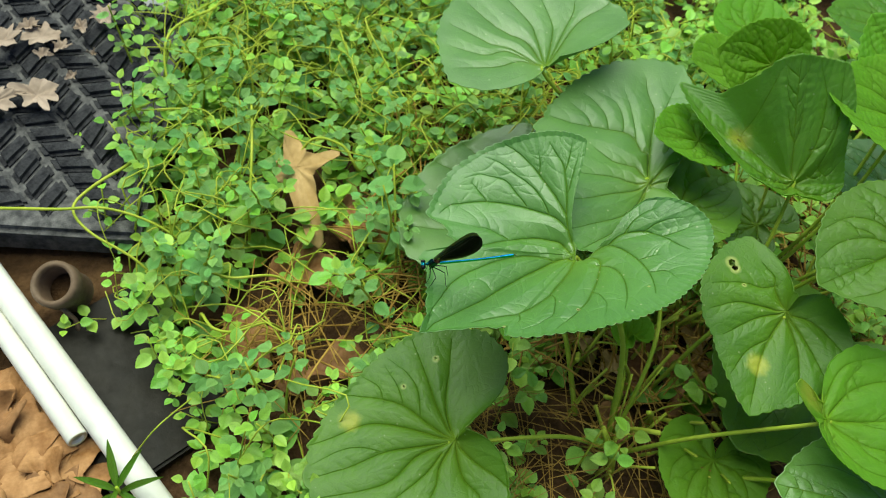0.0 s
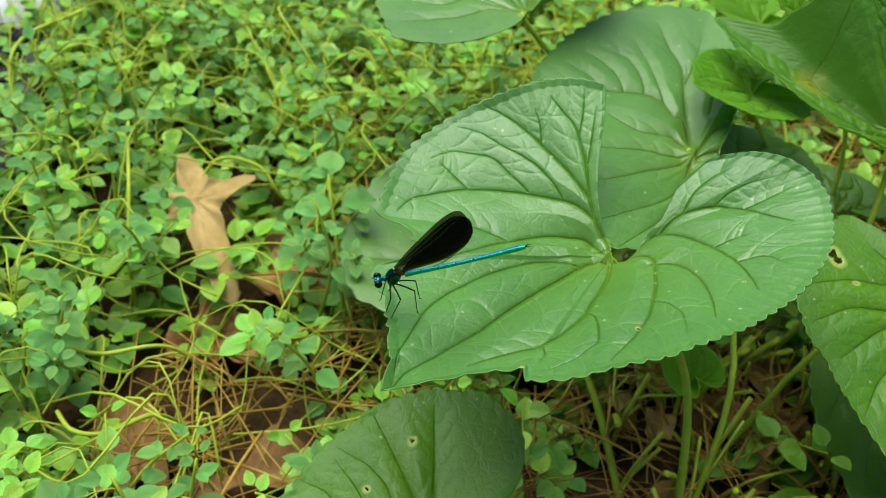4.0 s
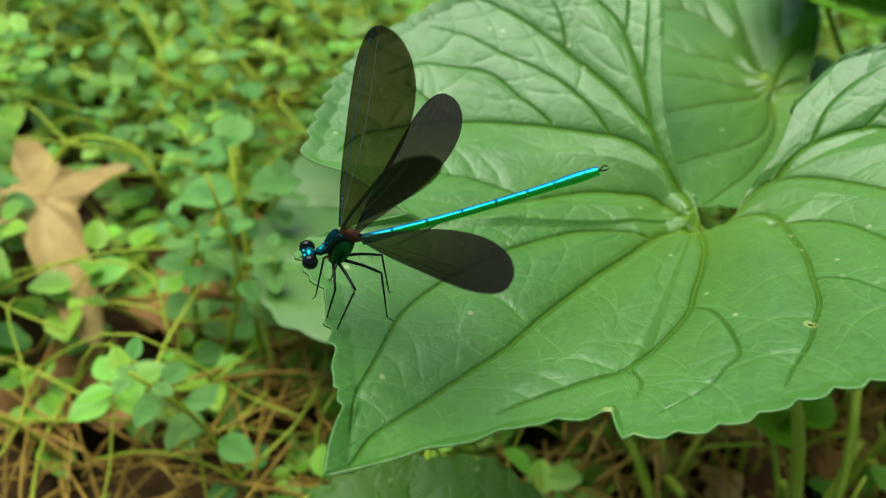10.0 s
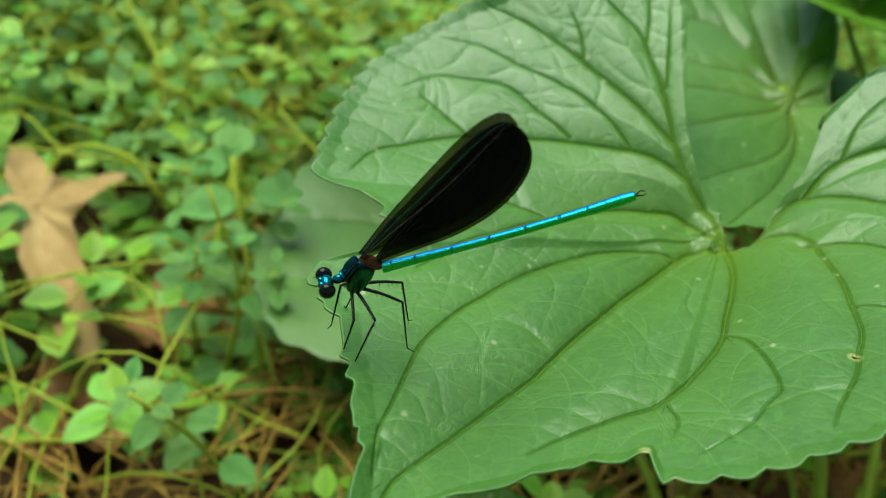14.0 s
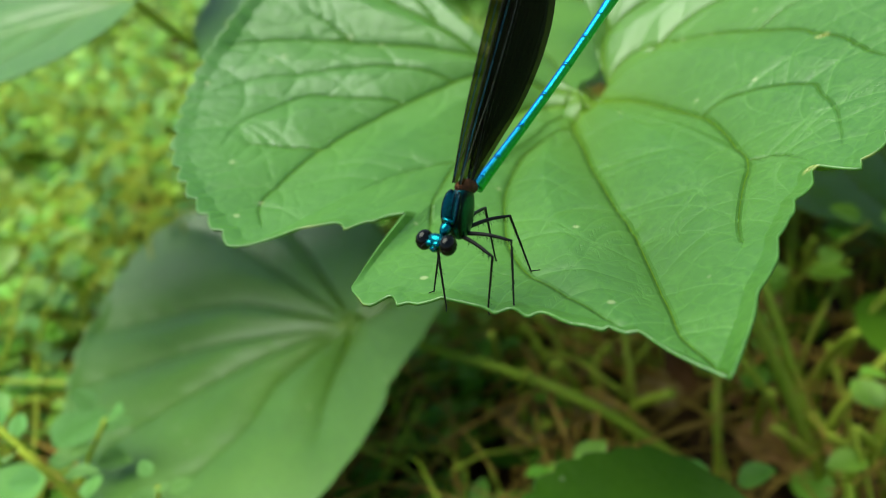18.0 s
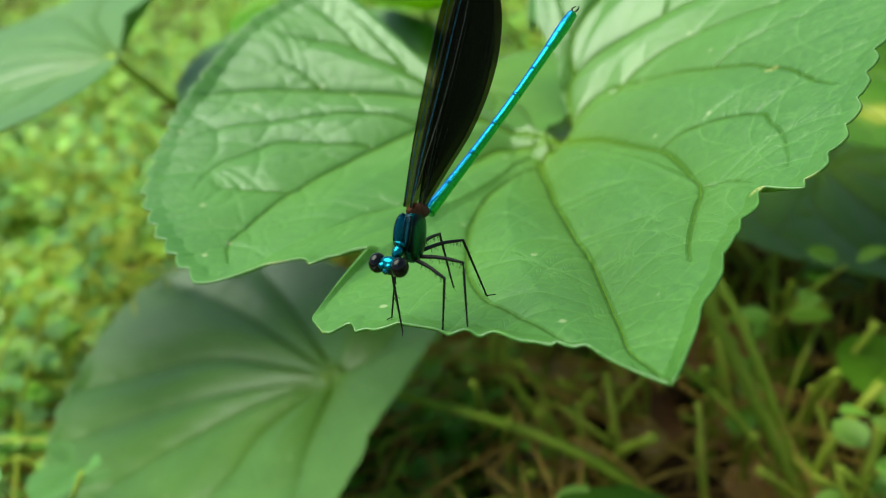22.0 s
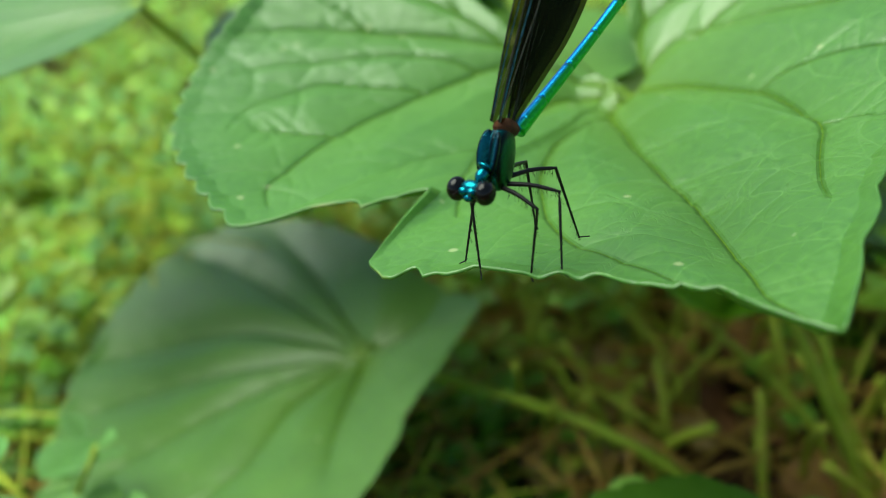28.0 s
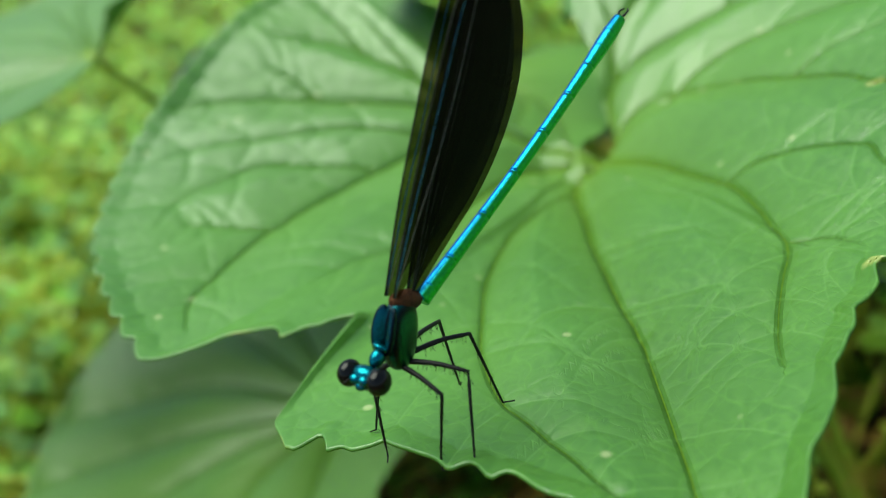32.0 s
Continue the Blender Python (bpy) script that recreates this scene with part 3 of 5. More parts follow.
    def build(self, name, mat, na=200, nr=44):
        deg = np.linspace(0, 360, na, endpoint=False)
        rho = np.linspace(0, 1, nr) ** 0.8
        D, R = np.meshgrid(deg, rho)
        u, v, h = self.surface(D, R)
        rng = np.random.RandomState(self.seed)
        saw = (D * self.teeth / 360) % 1.0
        bite = self.bite * (1 - 0.9 * ((D > self.chewed[0]) & (D < self.chewed[1])))
        tooth = 1 - bite * np.where(saw < 0.75, (1 - saw / 0.75) ** 2, (saw - 0.75) / 0.25) * R ** 12
        gnaw = (D > self.chewed[0]) & (D < self.chewed[1])
        tooth = tooth + gnaw * (0.010 - 0.017 * np.abs(np.sin(np.radians((D + 2.6 * np.sin(np.radians(D * 31))) * 33)))) * R ** 14
        rag = 1 + self.ragged * np.interp(D, np.linspace(0, 360, 60), rng.uniform(-1, 1, 60), period=360) * R ** 4
        point = np.exp(-(((D + 180) % 360 - 180) / 3.0) ** 2)
        tooth, rag = tooth + (1 - tooth) * point, rag + (1 - rag) * point
        u, v = u * tooth * rag, v * tooth * rag
        cut = None
        if len(self.notch):
            u, v, cut = self.cut_notch(u, v)
        rel, marks = self.relief_at(u.ravel(), v.ravel())
        fade = np.clip((1 - R.ravel()) * 26, 0, 1)
        fade = fade * np.clip(R.ravel() * 10, 0, 1)
        p = self.world(u.ravel(), v.ravel(), h.ravel() + 0.0012 + rel * fade)
        i, j = np.meshgrid(np.arange(nr - 1), np.arange(na), indexing="ij")
        k = (j + 1) % na
        f = np.stack([i * na + j, (i + 1) * na + j, (i + 1) * na + k, i * na + k], -1).reshape(-1, 4)
        keep = np.ones(len(f), bool)
        if self.gap:
            middle = (j.ravel() + 0.5) * 360 / na
            keep &= ~((middle > self.gap[0]) & (middle < self.gap[1]))
        if cut is not None:
            keep &= ~cut.ravel()[f].all(axis=1)
        rim = np.clip((R.ravel() - 0.9965) * 300, 0, 1)
        rim = rim * np.clip(np.interp(D.ravel(), np.linspace(0, 360, 150), rng.uniform(-0.9, 1.0, 150), period=360), 0, 1)
        for x, y, r in self.holes:
            d = np.hypot(p[:, 0] - x, p[:, 1] - y)
            keep &= ~(d[f] < r).all(axis=1)
            rim = np.maximum(rim, np.clip(2.2 - d / r, 0, 1))
        spot, eye = np.zeros(len(p)), np.zeros(len(p))
        for x, y, r, core in self.spots:
            d = np.hypot(p[:, 0] - x, p[:, 1] - y)
            spot = np.maximum(spot, np.clip(1.3 - d / r, 0, 1))
            if core:
                eye = np.maximum(eye, np.clip(1.5 - d / core, 0, 1))
        me = mesh(name, p - self.o, f[keep], mat, attrs=[*marks, ("rim", rim), ("spot", spot), ("eye", eye)])
        return me


def add_leaf(plant, blade, mat, label, foot, bow=0.02, na=260, nr=52, thick=0.0013, stalk=STALK):
    """A blade with its stalk, which runs from the plant's crown up to the blade's notch."""
    ob = part("leaf", blade.build("leaf", mat, na, nr), plant, label, Matrix.Translation(blade.o - np.array(plant.location)))
    sol = ob.modifiers.new("thickness", "SOLIDIFY")
    sol.thickness, sol.offset = 0.0004, -1
    end = blade.a * blade.hub[0] + blade.b * blade.hub[1] - blade.n * (0.0045 if len(blade.notch) else 0.0012)
    start = np.array(foot) - blade.o
    mid = 0.55 * start + np.array([0, 0, bow]) - blade.a * bow * 0.8
    path = spline([start, mid, end - blade.a * 0.007 - blade.n * 0.005, end], 22)
    part("petiole", tube("petiole", path, np.linspace(thick * 1.25, thick * 0.75, 22), stalk, 8), ob)
    return ob


def plant_at(x, y, label):
    e = new("violet_plant")
    e.location = (x, y, 0)
    return tagged(e, label, "plant", "violets by the path")


violet = plant_at(0.170, 0.241, "broad-leaved violet plant with large heart-shaped green leaves")

A_RADII = {0: 116, 3: 106, 6: 98.5, 9.5: 90.5, 13.4: 85.5, 16: 82, 18: 86.5, 26: 82, 32: 78, 38: 75.5, 46: 74, 53: 70.5, 63: 68.5, 74: 66.5, 97: 66, 112: 66, 131: 64.5, 142: 63, 150: 56.5, 156: 52.5, 160: 50, 165: 46.5, 168: 44, 172: 40, 175: 35, 177: 26, 178.2: 17, 179: 9, 179.9: 4, 184: 2, 229.6: 2, 230.0: 57, 239: 63, 252: 68, 267: 75, 281: 82, 292: 87, 303: 88.5, 315: 90.5, 316.6: 86, 318: 81, 321.5: 77, 324: 77, 326: 73.5, 329.6: 70, 330.6: 82, 331.6: 92, 334: 95, 336: 93, 339: 95, 341: 92.5, 344: 95, 347: 97, 350: 99.5, 353: 102, 356: 106.5}
A_RISE = {0: 17, 15: 19, 30: 26, 45: 32, 60: 35, 75: 36, 100: 38, 131: 39, 142: 36.5, 150: 36.5, 156: 34.5, 160: 33, 165: 30, 168: 28.5, 172: 26, 175: 20, 177: 11, 179.5: 3, 183: 2, 222: 4, 229.9: 30, 232: 31, 250: 27, 265: 21, 280: 15, 295: 10, 305: 8, 315: 7, 330: 9, 345: 12}
A_VEINS = [
    [(29, 7.1), (-8, 10.5), (-8, 18.2), (-5, 28.9), (-4, 39.9), (-3, 48.5), (-2, 60.5), (-1, 71.4), (-1, 80.2), (-1, 90.2), (-1, 97.3), (-1, 104.3), (-0, 110.8), (0, 116.0)],
    [(-9, 16.4), (-21, 22.9), (-25, 33.7), (-23, 44.6), (-21, 53.8), (-18, 64.5), (-16, 72.8), (-13, 82.1), (-10, 88.5), (-7, 95.6), (-5, 101.3), (-2, 107.3)],
    [(29, 7.1), (-61, 9.2), (-58, 17.5), (-50, 28.2), (-41, 40.9), (-34, 54.0), (-30, 63.7), (-26, 73.7)],
]
A_VEINS += [
    [(-42, 41.5), (-45, 48.6), (-46, 54.4), (-45, 62.3)],
    [(-99, 12.1), (-91, 21.7), (-82, 30.4), (-72, 44.8), (-64, 59.4), (-57, 71.1), (-53, 78.0), (-48, 81.9)],
    [(-64, 59.4), (-67, 68.3), (-68, 72.9)],
    [(-77, 39.1), (-79, 48.5), (-80, 57.9), (-76, 66.8), (-73, 72.4), (-68, 76.9)],
    [(-87, 26.5), (-90, 38.0), (-89, 47.2), (-86, 57.8), (-84, 68.2), (-81, 75.6)],
]
A_VEINS += [
    [(-106, 20.7), (-102, 33.5), (-99, 46.8), (-97, 56.2), (-94, 66.8), (-91, 74.3)],
    [(-99, 48.7), (-102, 54.1), (-103, 60.0)],
    [(29, 7.1), (-85, 5.0), (-98, 12.2), (-106, 20.7), (-113, 30.2), (-115, 39.6), (-115, 47.4), (-112, 54.7), (-110, 60.3)],
    [(-115, 42.7), (-119, 48.4), (-121, 53.8), (-122, 58.2)],
    [(-115, 31.9), (-122, 42.4), (-125, 50.2)],
]
A_VEINS += [
    [(29, 7.1), (29, 18.1), (26, 28.8), (24, 36.7), (23, 44.7), (20, 53.6), (17, 62.4), (15, 67.6), (12, 72.6), (9, 79.0), (7, 84.8), (6, 89.2)],
    [(24, 43.0), (27, 45.8), (29, 51.3), (30, 57.0), (30, 61.6), (28, 65.2), (26, 69.8), (23, 74.5), (21, 77.7)],
    [(16, 66.1), (18, 69.9), (18, 75.0)],
    [(41, 7.4), (75, 6.7), (92, 9.6), (94, 13.3), (84, 17.3), (68, 24.1), (58, 32.5), (51, 40.9), (47, 48.1), (43, 54.0), (40, 59.6), (36, 66.2), (34, 71.0)],
]
A_VEINS += [
    [(52, 39.7), (56, 43.8), (57, 52.2), (53, 63.4)],
    [(78, 17.0), (88, 23.3), (85, 31.3), (78, 40.0), (71, 48.9), (65, 57.2)],
    [(61, 7.5), (113, 7.6), (138, 11.8), (138, 15.6), (122, 23.9), (109, 32.8), (100, 40.5), (91, 48.8), (85, 54.6)],
    [(110, 32.5), (115, 37.3), (117, 40.9)],
    [(99, 41.8), (104, 48.8), (100, 56.1)],
]
A_VEINS += [
    [(140, 14.9), (150, 20.3), (149, 26.2), (144, 34.5), (136, 41.0), (128, 47.5), (123, 53.7)],
    [(145, 32.6), (148, 37.9), (148, 44.6), (146, 51.2)],
    [(151, 23.4), (161, 29.8), (162, 36.6), (160, 41.1)],
    [(136, 41.0), (138, 48.6), (140, 56.3)],
]
A_FINE = [
    [(-6, 24.2), (5, 26.1), (12, 31.1), (13, 37.0), (16, 40.4)],
    [(-2, 43.7), (5, 48.1), (10, 53.9), (11, 58.3)],
    [(-1, 62.8), (3, 66.1), (7, 69.7), (7, 73.2)],
    [(-0, 75.6), (2, 77.1), (3, 80.1)],
    [(-4, 63.4), (-8, 64.2), (-11, 67.2), (-12, 72.2)],
    [(-1, 70.8), (-4, 73.3), (-6, 77.6), (-7, 81.9)],
]
A_NOTCH = [(0, -2.6), (2.7, -0.1), (5.8, 3.2), (5.4, 5.1), (2.9, 6.6), (-2.2, 6.9), (-7, 6.2), (-11.8, 6.4), (-15.6, 6.5), (-20.8, 5), (-30, 2), (-30, -2.6)]
A = Blade((0.1219, 0.2969, 0.1455), math.degrees(math.atan2(0.2266 - 0.2969, 0.0296 - 0.1219)), A_RADII, A_RISE, veins=A_VEINS, curl=0.28, seed=3, teeth=96, bite=0.016, wave=0.0006, chewed=(316, 354), relief=1.05, pucker=0.29, dip=(0.0075, 0.0042), ragged=0.004, bow=0.058, fine=A_FINE, notch=A_NOTCH, hub=(6.2, 3.4), gap=(179.6, 230.0), holes=((0.0729, 0.2324, 0.0006), (0.1116, 0.2431, 0.0007), (0.1490, 0.2560, 0.0005)))
add_leaf(violet, A, BROAD, "large green heart-shaped leaf with a chewed edge", (0.170, 0.243, 0.0), na=1000, nr=230, thick=0.0016)

B_VEINS = [
    [(-69, 0), (-69, 25), (-59, 29), (-53, 39), (-45, 44), (-27, 52), (-16, 62), (-9, 76)],
    [(-70, 0), (-70, 25), (-71, 48), (-71, 64), (-67, 79), (-66, 92)],
    [(-55, 36), (-56, 51), (-56, 66), (-55, 79)], [(-45, 43), (-49, 56), (-48, 69), (-41, 79)],
    [(-34, 48), (-38, 61), (-36, 74), (-33, 82)], [(-24, 55), (-26, 64), (-24, 76)],
    [(-72, 51), (-77, 69), (-79, 92)], [(-40, 0), (-40, 13), (-26, 17), (-7, 26), (-7, 40)],
    [(27, 0), (27, 12), (24, 23), (29, 48)],
]
B_VEINS += [
    [(63, 0), (63, 13), (56, 28), (55, 44), (53, 58)], [(91, 0), (91, 21), (84, 37), (74, 56), (70, 72)],
    [(100, 0), (95, 25), (87, 50), (82, 68), (80, 79)], [(-103, 0), (-103, 20), (-114, 31), (-124, 47)],
    [(-131, 0), (-131, 9), (-137, 22)], [(-90, 30), (-88, 50), (-86, 78)],
]
B = Blade((0.1746, 0.3598, 0.134), 150, {0: 81, 4: 82, 11: 74, 27: 66, 48: 66, 63: 71, 71: 77, 78: 82, 83: 79, 87: 75, 92: 70, 100: 62, 115: 48, 140: 36, 165: 26, 190: 13, 203: 12, 215: 12, 228: 14, 240: 20, 250: 30, 258: 46, 265: 66, 273: 91, 280: 112, 293: 111, 308: 104, 330: 90, 354: 81}, {0: 4, 27: 6, 48: 8, 63: 10, 83: 9, 96: 7, 111: 4, 170: 1, 203: -3, 228: 0, 264: 6, 280: 2, 330: 3}, veins=B_VEINS, seed=11, curl=0.0, relief=1.0, pucker=0.3, teeth=70)
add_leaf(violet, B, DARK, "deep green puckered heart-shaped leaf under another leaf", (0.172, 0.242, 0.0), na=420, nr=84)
C_VEINS = [
    [(7, 0), (7, 23), (18, 48), (9, 88)], [(-6, 0), (-6, 25), (-5, 42), (0, 62), (1, 86)], [(-5, 42), (-10, 54), (-9, 67), (-4, 84)],
    [(-32, 0), (-32, 23), (-29, 43), (-24, 56), (-16, 71), (-12, 85)], [(-50, 0), (-50, 19), (-51, 36), (-46, 50), (-41, 62), (-37, 75)],
    [(-53, 26), (-69, 38), (-70, 51), (-66, 65)], [(-51, 38), (-59, 48), (-62, 62)], [(-45, 49), (-51, 57), (-50, 69)],
]
C_VEINS += [
    [(-58, 0), (-78, 22), (-81, 38), (-82, 54), (-82, 68)], [(-90, 0), (-90, 21), (-100, 43), (-103, 64)], [(45, 0), (45, 17), (53, 31), (50, 60)],
    [(87, 0), (87, 22), (97, 37), (90, 60)], [(116, 0), (116, 17), (120, 34), (118, 52)], [(30, 10), (34, 30), (28, 70)],
]
C = Blade((0.059, 0.212, 0.066), -165, [90, 88, 80, 74, 70, 67, 63, 56, 42, 30, 20, 10, 5, 14, 40, 62, 70, 72, 72, 71, 70, 72, 76, 84], (-8, -6, 0, 10, 12, 12, 6, -4), veins=C_VEINS, seed=17, relief=0.95, pucker=0.8, holes=((0.047, 0.262, 0.0014), (0.028, 0.245, 0.0011)), spots=((-0.0027, 0.2235, 0.0075, 0),), teeth=70, bite=0.022)
add_leaf(violet, C, DEEP, "large low green leaf with a pale yellow spot", (0.169, 0.237, 0.004), bow=0.010, na=420, nr=84)
G_VEINS = [
    [(-60, 0), (-60, 43), (-46, 75), (-40, 99)], [(-35, 0), (-35, 38), (-28, 69), (-23, 95)], [(-17, 0), (-17, 27), (-9, 54), (-3, 88)], [(9, 0), (9, 29), (20, 55), (18, 90)],
    [(43, 0), (43, 33), (46, 55)], [(165, 0), (165, 14), (177, 27)], [(-101, 0), (-101, 43), (-98, 82)], [(-83, 0), (-83, 61), (-78, 100)],
]
G = Blade((0.1142, 0.3765, 0.056), 164, {0: 90, 12: 92, 24: 94, 36: 92, 48: 80, 60: 60, 72: 42, 84: 37, 96: 34, 108: 32, 120: 31, 132: 32, 144: 34, 156: 36, 168: 33, 180: 30, 192: 31, 204: 32, 216: 36, 228: 45, 240: 56, 252: 72, 264: 88, 276: 95, 288: 96, 300: 92, 312: 90, 324: 90, 336: 91, 348: 90}, (-2, 2, 8, 8, 4, 8, 8, 0), veins=G_VEINS, seed=23, curl=0.0, relief=1.15, pucker=0.3)
add_leaf(violet, G, BROAD, "dark green leaf shaded below the chewed leaf", (0.150, 0.262, 0.0), bow=0.006, thick=0.0016, na=240, nr=54)
F_VEINS = [
    [(-9, 0), (-9, 28), (-1, 63)], [(-134, 0), (-134, 14), (-142, 22), (-135, 33)], [(-77, 0), (-77, 18), (-74, 31), (-65, 46)], [(-52, 0), (-52, 19), (-44, 42)],
    [(54, 0), (54, 20), (49, 48)], [(35, 0), (35, 26), (25, 56)], [(-139, 17), (-114, 20), (-99, 31), (-85, 46)], [(-8, 18), (-22, 35), (-19, 54)], [(95, 0), (90, 18), (75, 40)],
]
F = Blade((0.253, 0.280, 0.118), -116, [70, 60, 54, 50, 48, 45, 40, 34, 28, 24, 12, 6, 8, 20, 34, 52, 54, 53, 54, 53, 52, 50, 53, 60], (-14, -8, 2, 8, 10, 8, 4, -6), veins=F_VEINS, seed=29, holes=((0.2230, 0.3100, 0.0026), (0.2245, 0.3065, 0.0022), (0.2290, 0.2960, 0.0010)), spots=((0.232, 0.248, 0.008, 0),), teeth=64, bite=0.022)
add_leaf(violet, F, DEEP, "shaded green heart-shaped leaf with insect holes", (0.205, 0.285, 0.0), na=340, nr=68)
N1 = Blade((0.2330, 0.2760, 0.004), 13, CORDATE, (2, 2, 3, 2), (0.25, 0.0), scale=0.19, seed=31, teeth=20)
add_leaf(violet, N1, YOUNG, "small young leaf on a thin stalk", (0.172, 0.238, 0.0), bow=0.004, na=90, nr=20, thick=0.0009)
N2 = Blade((0.176, 0.294, 0.052), 111, CORDATE, (14, 12, 10, 12), (0.0, 0.1), scale=0.2, seed=37, teeth=18, bite=0.05)
add_leaf(violet, N2, YOUNG, "curled young leaf cupped on its stalk", (0.172, 0.250, 0.0), bow=0.004, na=90, nr=20, thick=0.0010)
K = Blade((0.300, 0.280, 0.060), -137, CORDATE, (-6, 2, 4, 2), scale=0.9, seed=41)
add_leaf(violet, K, DEEP, "dark green leaf in deep shade", (0.215, 0.270, 0.0))
L = Blade((0.229, 0.221, 0.030), -109, CORDATE, (0, 3, 3, 3), scale=0.5, seed=43)
add_leaf(violet, L, YOUNG, "small yellowish green leaf near the soil", (0.190, 0.235, 0.0), bow=0.004, thick=0.001)

crown = part("crown", ellipsoid("crown", (0.006, 0.005, 0.007), STALK, 10, 14), violet, "knobbly yellow-green crown at the soil", Matrix.Translation((0.0, -0.003, 0.002)))
for k in range(7):
    part("bud", ellipsoid("bud", (0.0016, 0.0016, 0.003), STALK, 6, 8), crown, at=pose(0.004 * math.cos(k * 0.9), 0.0036 * math.sin(k * 0.9), 0.005, 25 * math.sin(k), 25 * math.cos(k), 0))

violet2 = plant_at(0.240, 0.339, "violet plant with upright cupped green leaves")
E = Blade((0.262, 0.357, 0.148), 100, {0: 50, 14: 54, 22: 58, 29: 70, 36: 95, 45: 78, 59: 55, 75: 38, 100: 26, 130: 18, 160: 12, 185: 11, 215: 16, 240: 26, 265: 35, 280: 35, 295: 36, 310: 46, 325: 55, 345: 52}, {0: 58, 14: 52, 22: 38, 29: 17, 36: 14, 50: 13, 75: 9, 100: 6, 185: 0, 240: -4, 265: -3, 285: 12, 300: 32, 325: 55}, seed=47, power=1.0, wave=0.001, relief=1.2, pucker=1.2, curl=0.0, teeth=90, bite=0.025, spots=((0.2300, 0.3830, 0.010, 0.0014),), quilt=0.45)
add_leaf(violet2, E, MIDDLE, "cupped green leaf with a brown-eyed yellow spot", (0.240, 0.335, 0.0), na=340, nr=68)
H = Blade((0.311, 0.302, 0.160), -155, CORDATE, (-6, 2, 6, 8, 0, 8, 6, 2), scale=0.62, seed=53)
add_leaf(violet2, H, MIDDLE, "flat green leaf with small insect holes", (0.262, 0.335, 0.0))
I = Blade((0.259, 0.210, 0.120), 0, {0: 70, 20: 68, 40: 62, 60: 51, 75: 36, 88: 14, 100: 8, 120: 10, 138: 24, 150: 25, 165: 20, 190: 10, 215: 14, 240: 22, 262: 26, 280: 34, 300: 48, 330: 62}, {0: 4, 60: 8, 88: 2, 120: 6, 140: 17, 165: 14, 190: 6, 215: 12, 240: 13, 262: 8, 290: 4, 330: 0}, seed=59, curl=0.0, teeth=64, bite=0.03, pucker=1.5, spots=((0.249, 0.222, 0.012, 0),))
add_leaf(violet2, I, YOUNG, "bright yellow-green leaf with a curled edge", (0.173, 0.235, 0.0), bow=0.004)
J = Blade((0.296, 0.168, 0.100), 167, CORDATE, (-6, 2, 4, 2), scale=0.64, seed=61)
add_leaf(violet2, J, BROAD, "green toothed leaf low over the soil", (0.225, 0.222, 0.0))
M1 = Blade((0.209, 0.391, 0.142), -165, CORDATE, (6, 8, 6, 4), (-0.2, 0.0), scale=0.38, seed=67, teeth=36, bite=0.03, quilt=0.8)
add_leaf(violet2, M1, YOUNG, "small puckered light green leaf", (0.240, 0.345, 0.0), na=200, nr=44, thick=0.0011)
M2 = Blade((0.261, 0.494, 0.110), -165, CORDATE, (6, 6, 6, 6), (-0.3, 0.0), scale=0.42, seed=71, teeth=36, bite=0.03, quilt=0.8)
add_leaf(violet2, M2, YOUNG, "small rounded light green leaf", (0.252, 0.370, 0.0), na=200, nr=44, thick=0.0011)
M4 = Blade((0.334, 0.395, 0.170), 179, CORDATE, (12, 10, 8, 10), (-0.1, 0.1), scale=0.6, seed=73, teeth=40, bite=0.03, quilt=0.8)
add_leaf(violet2, M4, YOUNG, "light green toothed leaf with a folded edge", (0.265, 0.350, 0.0))
M5 = Blade((0.345, 0.425, 0.175), 120, CORDATE, (10, 12, 8, 12), (0.1, 0.4), scale=0.5, seed=79, teeth=40, bite=0.03, quilt=0.8)
add_leaf(violet2, M5, YOUNG, "upright light green toothed leaf", (0.268, 0.358, 0.0))
M6 = Blade((0.252, 0.430, 0.176), 165, CORDATE, (6, 8, 4, 8), (0.0, 1.1), scale=0.40, seed=77, teeth=40, bite=0.03, quilt=0.8)
add_leaf(violet2, M6, YOUNG, "upright yellow-green leaf lit from behind", (0.262, 0.365, 0.0), thick=0.0011)
Q = Blade((0.269, 0.374, 0.080), 133, CORDATE, (0, 4, 4, 2), scale=0.45, seed=83)
R = Blade((0.200, 0.357, 0.118), 33, CORDATE, (-4, 2, 4, 6, 2, 6, 4, 0), scale=0.50, seed=91, teeth=44, bite=0.03)
add_leaf(violet2, R, MIDDLE, "mid-green heart-shaped leaf tucked under the cupped leaf", (0.236, 0.337, 0.0), thick=0.0011)
add_leaf(violet2, Q, DEEP, "dark leaf inside the clump", (0.245, 0.340, 0.0))
S1 = Blade((0.355, 0.374, 0.120), 131, CORDATE, (0, 6, 6, 2), scale=0.6, seed=89)
add_leaf(violet2, S1, BROAD, "green leaf at the back of the clump", (0.268, 0.350, 0.0))

